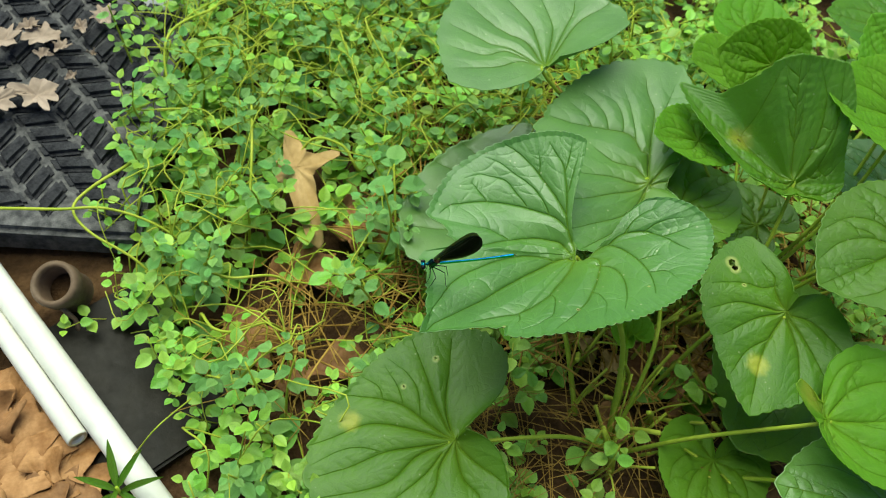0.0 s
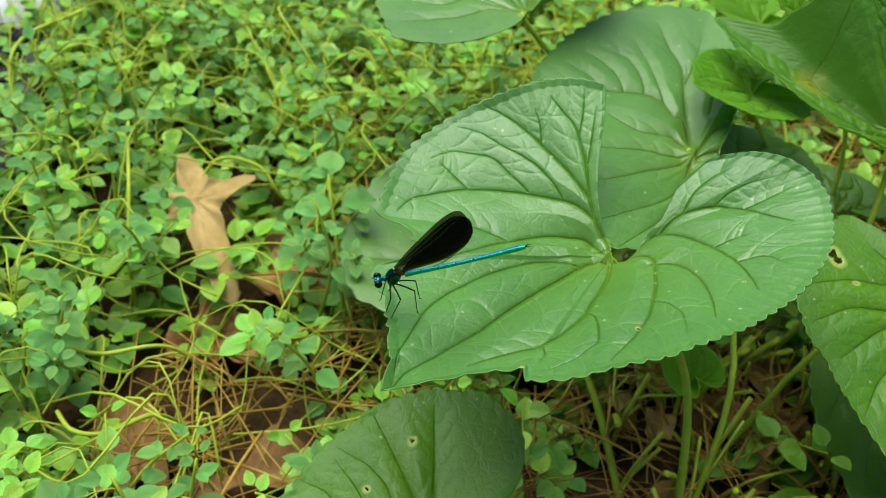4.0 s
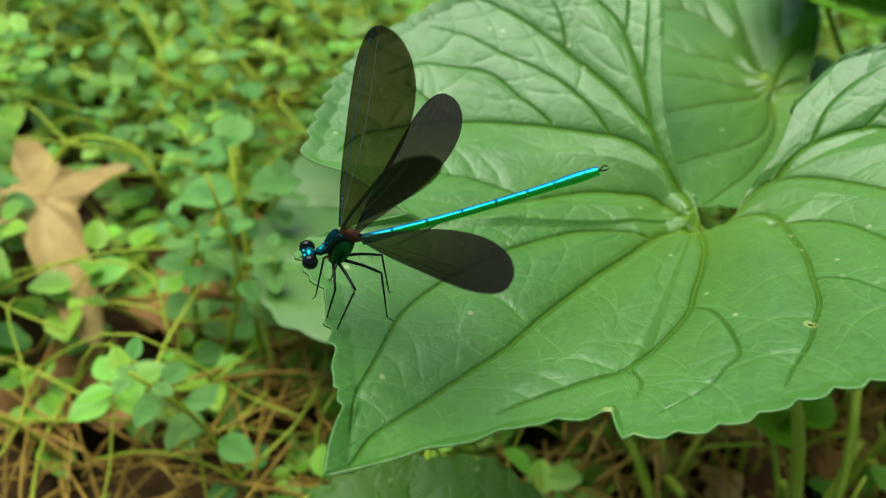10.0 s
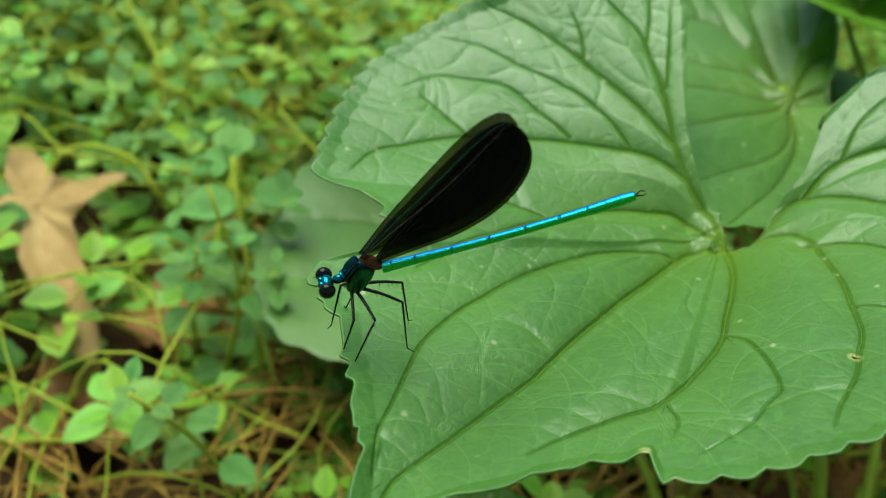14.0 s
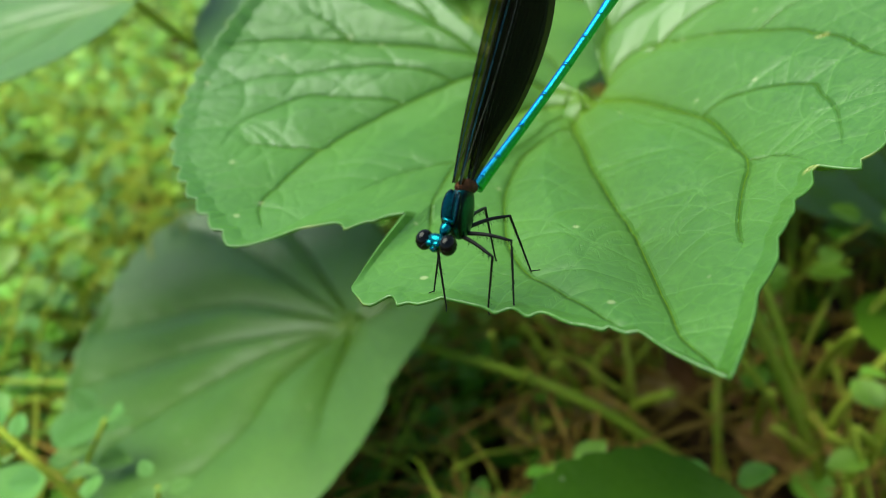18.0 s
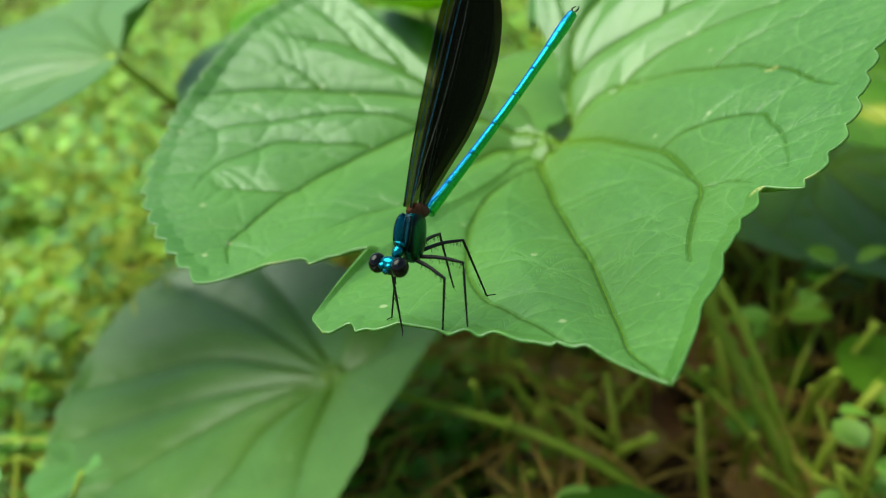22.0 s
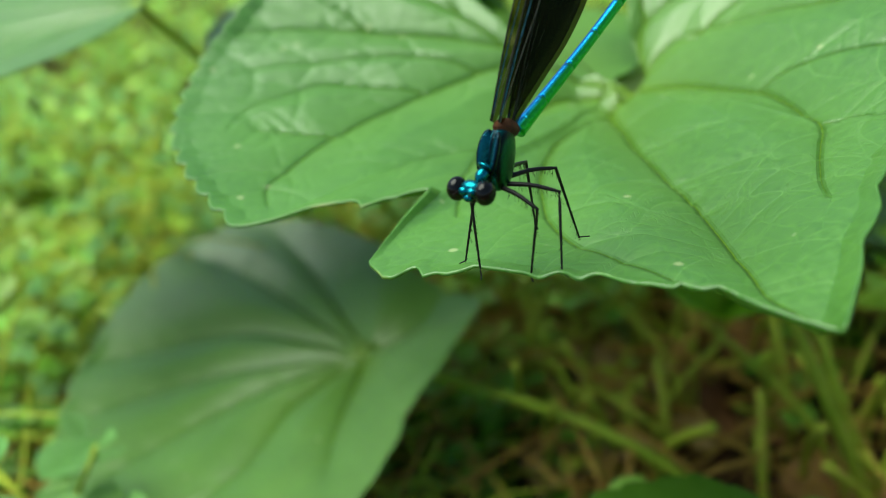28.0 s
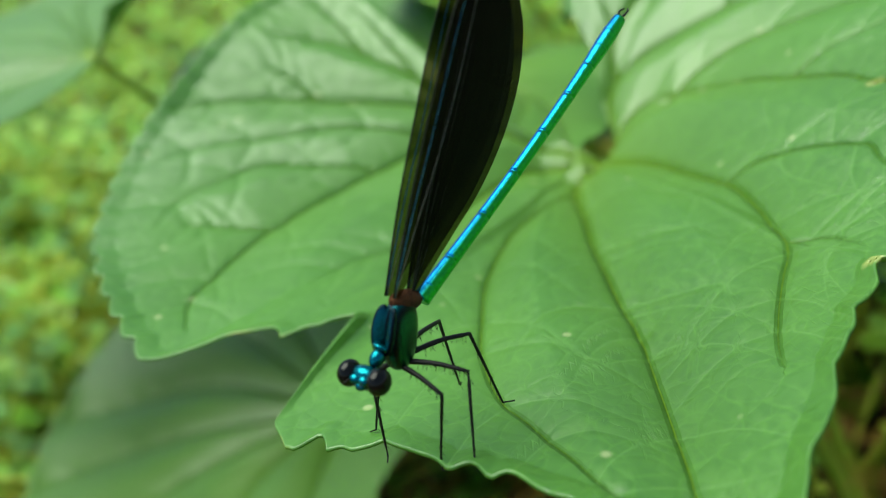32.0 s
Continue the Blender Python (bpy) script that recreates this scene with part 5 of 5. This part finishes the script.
# ---- dead leaves, straw, pipes, rubber ----
def oak_arrays(length, width, lobes, seed, curl=0.15):
    r = random.Random(seed)
    n, m = 46, 9
    s = np.linspace(0, 1, n)
    env = np.sin(np.pi * np.clip(s, 0, 1) ** 0.8) ** 0.7
    lob = 0.55 + 0.45 * np.cos(s * lobes * 2 * np.pi + r.uniform(0, 2))
    lob2 = 0.55 + 0.45 * np.cos(s * lobes * 2 * np.pi + r.uniform(0, 2))
    left, right = env * lob * width / 2 + 0.0015, env * lob2 * width / 2 + 0.0015
    t = np.linspace(-1, 1, m)
    v = []
    for a, l, q in zip(s, left, right):
        for b in t:
            y = b * (q if b > 0 else l)
            z = curl * (y * y) / width * 2 + 0.004 * math.sin(a * 7 + seed) + 0.003 * math.sin(y * 160 + a * 9)
            v.append((a * length + abs(y) * 0.5, y, z))
    i, j = np.meshgrid(np.arange(n - 1), np.arange(m - 1), indexing="ij")
    f = np.stack([i * m + j, (i + 1) * m + j, (i + 1) * m + j + 1, i * m + j + 1], -1).reshape(-1, 4)
    return np.array(v), f


def dead_leaf(x, y, z, turn, length, width, lobes, mat, label, seed, rx=0, ry=0):
    v, f = oak_arrays(length, width, lobes, seed)
    ob = part("dead_leaf", mesh("dead_leaf", v, f, mat), at=pose(x, y, z, rx, ry, turn))
    sol = ob.modifiers.new("thickness", "SOLIDIFY")
    sol.thickness = 0.0004
    return tagged(ob, label, "dead leaf", "fallen leaves")


def lobed_leaf(x, y, z, turn, radii, rise, mat, label, slope=(0.0, 0.0), seed=5, wave=0.003):
    """A dry oak leaf with fingers round a middle."""
    blade = Blade((x, y, z), turn, radii, rise, slope, veins=[[(0, 0), (0, 40)], [(90, 0), (90, 20)], [(180, 0), (180, 20)], [(270, 0), (270, 16)]], seed=seed, teeth=1, bite=0.0, curl=0.0, relief=0.4, wave=wave)
    ob = part("dead_leaf", blade.build("dead_leaf", mat, 150, 16), at=Matrix.Translation(blade.o))
    sol = ob.modifiers.new("thickness", "SOLIDIFY")
    sol.thickness = 0.0004
    return tagged(ob, label, "dead leaf", "fallen leaves")


lobed_leaf(-0.054, 0.433, 0.038, -71, {0: 64, 4: 62, 11: 41, 21: 25, 35: 16, 53: 12.5, 72: 14, 86: 23, 95: 34, 105: 37, 113: 33, 121: 20, 135: 14, 150: 18, 163: 29, 172: 36, 180: 34, 190: 22, 205: 15, 229: 16, 255: 14, 275: 17, 294: 20, 310: 15, 328: 19, 340: 28, 350: 42, 354: 58}, {0: -16, 30: -3, 90: -2, 180: 2, 270: -4, 330: -4}, TAN_LEAF, "tan dried oak leaf caught in the groundcover")
dead_leaf(-0.055, 0.275, 0.004, 20, 0.065, 0.05, 1.2, BROWN_LEAF, "reddish brown fallen leaf on the soil", 4)
lobed_leaf(-0.040, 0.368, 0.003, 200, {0: 30, 25: 18, 50: 26, 80: 16, 120: 24, 160: 14, 190: 22, 220: 14, 260: 25, 300: 17, 330: 26}, [-1, 3, 0, 4, 1, 3], RUSSET_LEAF, "russet dry leaf on the soil among shoots", seed=61)
lobed_leaf(-0.002, 0.402, 0.004, 60, {0: 34, 25: 20, 50: 26, 80: 17, 120: 24, 160: 15, 190: 20, 220: 15, 260: 27, 300: 18, 330: 26}, [2, 4, 0, 3, 1, 5], RUSSET_LEAF, "russet dry leaf under thin stems", seed=62)
lobed_leaf(-0.075, 0.300, 0.004, 120, {0: 36, 25: 22, 50: 26, 80: 17, 120: 26, 160: 15, 190: 24, 220: 15, 260: 27, 300: 18, 330: 28}, [2, 4, 8, 3, 1, 5], RUSSET_LEAF, "russet curled dry leaf in a gap of the groundcover", seed=63)
dead_leaf(0.085, 0.545, 0.010, -40, 0.05, 0.045, 1.0, BROWN_LEAF, "dark brown fallen leaf", 6)
dead_leaf(-0.02, 0.43, 0.002, 10, 0.07, 0.05, 1.4, BROWN_LEAF, "brown fallen leaf under the shoots", 8)
dead_leaf(0.150, 0.330, 0.004, 15, 0.06, 0.05, 1.2, TAN_LEAF, "tan fallen leaf between the stalks", 15)
dead_leaf(0.215, 0.262, 0.008, 70, 0.055, 0.045, 1.3, RUSSET_LEAF, "russet fallen leaf lying among thin stems", 17)
dead_leaf(0.165, 0.300, 0.006, 120, 0.05, 0.04, 1.1, TAN_LEAF, "tan fallen leaf between the stalks", 18)
dead_leaf(0.290, 0.345, 0.004, 160, 0.06, 0.045, 1.4, BROWN_LEAF, "orange-brown fallen leaf between the stalks", 16)
dead_leaf(0.240, 0.300, 0.004, 80, 0.05, 0.04, 1.2, TAN_LEAF, "tan fallen leaf on the soil", 17)
dead_leaf(0.185, 0.275, 0.000, 60, 0.05, 0.03, 1.0, BROWN_LEAF, "brown fallen leaf beside the stalks", 14)
lobed_leaf(0.335, 0.283, 0.012, 60, {0: 42, 40: 16, 80: 22, 130: 12, 180: 30, 230: 12, 280: 22, 320: 16}, [2, 6, 3, 8], TAN_LEAF, "pale tan fallen leaf standing among the stalks", (0.3, 0.1), 71)
scraps = random.Random(44)
for k in range(16):
    size = scraps.uniform(8, 17)
    lobed_leaf(scraps.uniform(0.17, 0.36), scraps.uniform(0.21, 0.33), scraps.uniform(0.0, 0.006), scraps.uniform(0, 360), {a: size * scraps.uniform(0.5, 1.1) for a in range(0, 360, 30)}, [scraps.uniform(-1, 3) for _ in range(6)], (TAN_LEAF, RUSSET_LEAF, BROWN_LEAF)[k % 3], "torn scrap of dry leaf on the dark soil", (scraps.uniform(-0.3, 0.3), scraps.uniform(-0.3, 0.3)), 200 + k, 0.001)
OAK = {0: 1.0, 7: 0.84, 15: 0.62, 24: 0.44, 34: 0.56, 42: 0.82, 48: 0.70, 58: 0.42, 72: 0.36, 86: 0.50, 96: 0.66, 104: 0.48, 120: 0.34, 145: 0.38, 160: 0.50, 172: 0.72, 180: 0.92, 188: 0.70, 202: 0.42, 226: 0.34, 246: 0.48, 256: 0.64, 266: 0.48, 284: 0.36, 302: 0.46, 312: 0.74, 319: 0.86, 328: 0.58, 338: 0.46, 348: 0.66}
r_ = random.Random(9)
for k in range(120):
    x, y = r_.uniform(-0.32, -0.12), r_.uniform(0.06, 0.29)
    if x > -0.105 - (y - 0.1394) * 0.896:
        continue
    z, turn, mat = -0.004 + 0.00007 * k, r_.uniform(0, 360), r_.choice([BROWN_LEAF, RUSSET_LEAF, RUSSET_LEAF])
    if k % 3:
        size = r_.uniform(27, 47)
        lobed_leaf(x, y, z, turn, {a: size * (0.32 + 0.68 * v) * r_.uniform(0.85, 1.1) for a, v in OAK.items()}, [r_.uniform(-1.5, 3) for _ in range(9)], mat, "brown dry oak leaf in the leaf litter", (r_.uniform(-0.09, 0.09), r_.uniform(-0.09, 0.09)), 20 + k, 0.0008)
    else:
        dead_leaf(x, y, z, turn, r_.uniform(0.03, 0.06), r_.uniform(0.025, 0.04), r_.choice([1.1, 1.6, 2.3]), mat, "curled brown dry leaf in the leaf litter", 20 + k, r_.uniform(-14, 14), r_.uniform(-14, 14))
for x, y, turn, size in ((-0.285, 0.482, 25, 26), (-0.256, 0.492, -10, 27), (-0.295, 0.548, 80, 22), (-0.268, 0.556, 200, 24), (-0.225, 0.585, 120, 18), (-0.280, 0.565, 30, 12), (-0.250, 0.545, 70, 11), (-0.262, 0.535, 10, 9), (-0.240, 0.570, 300, 10), (-0.300, 0.520, 150, 12), (-0.235, 0.515, 220, 6), (-0.225, 0.540, 20, 5)):
    lobed_leaf(x, y, 0.031, turn, {a: size * (0.2 + 0.7 * v) * r_.uniform(0.7, 1.2) for a, v in OAK.items()}, [r_.uniform(0, 5) for _ in range(8)], PALE_LEAF, "pale torn dry oak leaf on the black mat", seed=int(size), wave=0.001)


def pipe(p0, p1, radius, label):
    d = Vector(p1) - Vector(p0)
    length = d.length
    a = np.linspace(0, 2 * np.pi, 40, endpoint=False)
    ring = [(0, radius - 0.0006), (0.0006, radius), (length - 0.0006, radius), (length, radius - 0.0006), (length, radius - 0.0024), (length - 0.06, radius - 0.0026), (0.06, radius - 0.0026), (0, radius - 0.0026)]
    v = np.array([(x, r * math.cos(t), r * math.sin(t)) for x, r in ring for t in a])
    n, k = len(ring), len(a)
    i, j = np.meshgrid(np.arange(n), np.arange(k), indexing="ij")
    i2, j2 = (i + 1) % n, (j + 1) % k
    f = np.stack([i * k + j, i2 * k + j, i2 * k + j2, i * k + j2], -1).reshape(-1, 4)
    me = mesh("pipe_wall", v, f, PIPE)
    root = new("plastic_pipe")
    q = d.to_track_quat("X", "Z")
    root.matrix_basis = Matrix.Translation(p0) @ q.to_matrix().to_4x4()
    part("pipe_wall", me, root)
    lip = np.array([(length + 0.0002, r * math.cos(t), r * math.sin(t)) for r in (radius - 0.0005, radius - 0.0023) for t in a] + [(length - 0.009, (radius - 0.0027) * math.cos(t), (radius - 0.0027) * math.sin(t)) for t in a])
    j = np.arange(k)
    f = np.vstack([np.stack([j, (j + 1) % k, (j + 1) % k + k, j + k], -1) + s * k for s in (0, 1)])
    part("cut_end", mesh("cut_end", lip, f, PIPE_IN), root, "yellowed cut pipe end")
    return tagged(root, label, "pipe", "pipes on the ground")


pipe((-0.6919, 0.8312, 0.0140), (-0.0719, 0.1394, 0.0140), 0.0086, "long white plastic pipe lying on the ground")
pipe((-0.5385, 0.6415, 0.0120), (-0.1697, 0.2253, 0.0120), 0.0066, "shorter white plastic pipe with an open cut end")


def rubber_mat():
    """A thick mat: a dusty base, long diagonal spines, and slanting worn lugs on both sides of each spine."""
    root = new("rubber_mat")
    tagged(root, "dusty black rubber mat with slanting worn lugs", "mat")
    root.location = (-0.37, 0.625, 0)
    bm = bmesh.new()
    bmesh.ops.create_cube(bm, size=1, matrix=Matrix.Translation((0, 0, 0.006)) @ Matrix.Diagonal((0.42, 0.50, 0.026, 1)))
    bmesh.ops.bevel(bm, geom=bm.edges[:], offset=0.004, segments=2, affect="EDGES")
    me = bpy.data.meshes.new("mat_body")
    bm.to_mesh(me)
    bm.free()
    me.materials.append(DUST)
    part("mat_body", me, root)
    lugs = []
    r = random.Random(12)
    for shear in (0.55, -0.55):
        for variant in range(4):
            bm = bmesh.new()
            bmesh.ops.create_cube(bm, size=1, matrix=Matrix.Diagonal((0.0245, 0.0165, 0.008, 1)))
            bmesh.ops.bevel(bm, geom=bm.edges[:], offset=0.0032, segments=2, affect="EDGES")
            for v in bm.verts:
                v.co.y += v.co.x * shear
                v.co += Vector([0.0007 * noise.noise(v.co * 160 + Vector((variant, shear, k))) for k in range(3)])
            me = bpy.data.meshes.new("lug")
            bm.to_mesh(me)
            bm.free()
            me.materials.append(RUBBER)
            lugs.append(me)
    turn = math.radians(-48)
    for i in range(-10, 11):
        for j in range(-16, 17):
            a, c = (i + 0.5) * 0.0272, j * 0.0186
            x, y = c * math.cos(turn) - a * math.sin(turn), c * math.sin(turn) + a * math.cos(turn)
            if abs(x) < 0.192 and abs(y) < 0.232:
                part("lug", lugs[4 * (i % 2) + r.randrange(4)], root, at=pose(x, y, 0.0195 + r.uniform(-0.0006, 0.0006), r.uniform(-5, 5), r.uniform(-5, 5), 42 + r.uniform(-7, 7)))
    return root


rubber_mat()


def ring_fitting():
    root = new("hose_fitting")
    tagged(root, "brown plastic hose fitting with a round open mouth", "pipe fitting")
    root.matrix_basis = pose(-0.199, 0.336, 0.004, 22, -8, 0) @ Matrix.Diagonal((0.74, 0.74, 0.9, 1))
    prof = [(0.019, 0.0), (0.019, 0.020), (0.0215, 0.024), (0.0215, 0.034), (0.0195, 0.036), (0.0160, 0.036), (0.0155, 0.030), (0.0150, 0.012), (0.0, 0.011)]
    a = np.linspace(0, 2 * np.pi, 40, endpoint=False)
    v = np.array([(r * math.cos(t), r * math.sin(t), z) for r, z in prof for t in a])
    k, n = len(a), len(prof)
    i, j = np.meshgrid(np.arange(n - 1), np.arange(k), indexing="ij")
    j2 = (j + 1) % k
    f = np.stack([i * k + j, i * k + j2, (i + 1) * k + j2, (i + 1) * k + j], -1).reshape(-1, 4)
    part("mouth_ring", mesh("mouth_ring", v, f, CLAY), root)
    part("rib", tube("rib", [(0.004, -0.020, 0.026), (0.010, -0.028, 0.012), (0.014, -0.052, 0.0)], 0.0022, CLAY, 8), root)
    part("soil_plug", ellipsoid("soil_plug", (0.0148, 0.0148, 0.004), SOIL), root, "dark soil inside", Matrix.Translation((0, 0, 0.013)))
    return root


ring_fitting()
bm = bmesh.new()
bmesh.ops.create_cube(bm, size=1, matrix=Matrix.Diagonal((0.10, 0.13, 0.006, 1)))
bmesh.ops.bevel(bm, geom=bm.edges[:], offset=0.002, segments=2, affect="EDGES")
me_ = bpy.data.meshes.new("plastic_sheet")
bm.to_mesh(me_)
bm.free()
me_.materials.append(SLATE)
tagged(part("plastic_sheet", me_, at=pose(-0.150, 0.275, -0.003, 2, 3, 42)), "dark grey plastic sheet half under leaves", "sheet")


def stone(x, y, z, size, seed, label="pale grey stone at the edge of the bed"):
    bm = bmesh.new()
    bmesh.ops.create_icosphere(bm, subdivisions=3, radius=1)
    for v in bm.verts:
        k = 1 + 0.25 * noise.noise(v.co * 1.3 + Vector((seed, 0, 0))) + 0.1 * noise.noise(v.co * 4)
        v.co = Vector((v.co.x * size[0] * k, v.co.y * size[1] * k, v.co.z * size[2] * k))
    me = bpy.data.meshes.new("stone")
    bm.to_mesh(me)
    bm.free()
    me.materials.append(STONE)
    me.polygons.foreach_set("use_smooth", [True] * len(me.polygons))
    return tagged(part("stone", me, at=pose(x, y, z)), label, "stone")


stone(-0.185, 0.635, 0.010, (0.035, 0.03, 0.02), 1)


def creeping_stem(points, label="long bare yellow-green creeping stem"):
    line = spline(points, 40)
    ob = part("creeping_stem", tube("creeping_stem", line, np.linspace(0.0012, 0.0008, 40), RUNNER, 8))
    return tagged(ob, label, "stem", "long creeping stems")


creeping_stem([(-0.30, 0.38, 0.032), (-0.237, 0.371, 0.050), (-0.206, 0.369, 0.055), (-0.173, 0.372, 0.055), (-0.139, 0.369, 0.040), (-0.11, 0.36, 0.01)])
creeping_stem([(-0.168, 0.417, 0.050), (-0.190, 0.393, 0.050), (-0.198, 0.374, 0.050), (-0.184, 0.358, 0.046), (-0.152, 0.344, 0.035), (-0.13, 0.335, 0.0)])
creeping_stem([(-0.13, 0.575, 0.060), (-0.158, 0.548, 0.060), (-0.162, 0.520, 0.055), (-0.155, 0.495, 0.03), (-0.15, 0.48, 0.0)])
creeping_stem([(-0.085, 0.385, 0.0), (-0.083, 0.392, 0.04), (-0.084, 0.425, 0.060), (-0.089, 0.466, 0.062), (-0.095, 0.50, 0.04)])
creeping_stem([(-0.110, 0.320, 0.0), (-0.104, 0.306, 0.035), (-0.094, 0.292, 0.042), (-0.080, 0.290, 0.042), (-0.061, 0.299, 0.040), (-0.05, 0.31, 0.01)])
creeping_stem([(-0.066, 0.43, 0.0), (-0.047, 0.452, 0.045), (-0.022, 0.449, 0.048), (-0.010, 0.440, 0.034), (0.002, 0.446, 0.012), (0.010, 0.440, 0.0)])
creeping_stem([(-0.128, 0.355, 0.01), (-0.107, 0.334, 0.045), (-0.086, 0.327, 0.048), (-0.058, 0.335, 0.040), (-0.04, 0.34, 0.0)])


def weed():
    root = new("weed")
    root.matrix_basis = pose(-0.132, 0.183, 0.0)
    tagged(root, "small weed with narrow pointed leaves beside the pipe", "plant")
    part("stem", tube("stem", spline([(0, 0, 0), (0.002, 0, 0.02), (0, 0.001, 0.045)], 8), 0.0010, STALK, 7), root)
    v = LV * np.array([1.0, 0.22, 1.0])
    me = mesh("narrow_leaf", v, LF, DEEP, attrs=[("vein", LVEIN)])
    for k, (turn, tilt, size) in enumerate([(110, 25, 0.034), (165, 10, 0.032), (215, 5, 0.028), (60, 35, 0.030), (330, 8, 0.026), (20, 20, 0.030), (270, 30, 0.022)]):
        m = pose(0, 0.001, 0.042 - 0.003 * (k % 3), 0, -tilt, turn)
        part("leaf", me, root, at=m @ Matrix.Diagonal((size * 0.85, size * 0.85, size * 0.85, 1)))
    return root


weed()


def straw():
    chunks = []
    for _ in range(1900):
        if rng.uniform() < 0.07:
            x, y = rng.normal(-0.055, 0.03), rng.normal(0.30, 0.025)
        else:
            x, y = rng.uniform(0.02, 0.40), rng.uniform(0.18, 0.54)
        if x > 0.13 and y < 0.29 and rng.uniform() < 0.2 or x < -0.10:
            continue
        a, size = rng.uniform(0, 6.28), rng.uniform(0.02, 0.07)
        o, d = np.array([x, y, rng.uniform(-0.008, 0.026)]), np.array([math.cos(a), math.sin(a), rng.uniform(-0.05, 0.2)])
        chunks.append(tube_arrays(spline([o, o + d * size * 0.5 + np.array([0, 0, 0.004]), o + d * size], 6), rng.uniform(0.0002, 0.0004) if y < 0.29 else rng.uniform(0.0003, 0.0008), 5))
    v, f = join(chunks)
    tagged(part("dry_straw", mesh("dry_straw", v, f, STRAW)), "dry straw and dead stems over the soil", "straw", kind="stuff")


straw()

cam.data.dof.use_dof = True
cam.data.dof.focus_object = fly
cam.data.dof.aperture_fstop = 16.0


def motions():
    # the wings stay folded, open slowly at nine seconds, and snap shut again
    fore = [(9.2, (15.5, 3.0, 27.8)), (9.5, (12.8, 5.5, 28.8)), (9.8, (10.5, 13.0, 27.4)), (10.0, (7.5, 15.2, 27.4)), (10.1, (4.2, 16.0, 27.4)), (10.2, (1.5, 16.5, 27.0)), (10.3, (4.5, 15.0, 28.0))]
    hind_right = [(9.2, (18.2, 4.5, 25.0)), (9.5, (18.5, 10.2, 23.7)), (9.8, (18.5, 14.5, 20.0)), (10.0, (18.3, 22.7, 10.6)), (10.1, (17.8, 24.0, 8.3)), (10.2, (15.4, 26.8, 2.1)), (10.3, (12.0, 28.2, -3.5))]
    hind_left = [(9.2, (17.8, 5.2, 24.9)), (9.5, (18.8, 11.1, 22.0)), (9.8, (16.9, 18.1, 18.6)), (10.0, (18.4, 22.6, 10.7)), (10.1, (16.6, 25.7, 5.1)), (10.2, (15.4, 26.8, -2.9)), (10.3, (12.0, 28.2, -4.5))]
    for ob, kind, side, hinge in WINGS:
        shut = (18.6, -1.5 + side * 0.4, 25.4)
        opening = fore if kind == "fore" else hind_right if side > 0 else hind_left
        rows = [(0, shut), (8.8, shut)] + [(t, (x, side * y, z)) for t, (x, y, z) in opening] + [(10.4, shut), (32, shut)]
        walk(ob, [(t, wing_pose(d, hinge)) for t, d in rows])


motions()
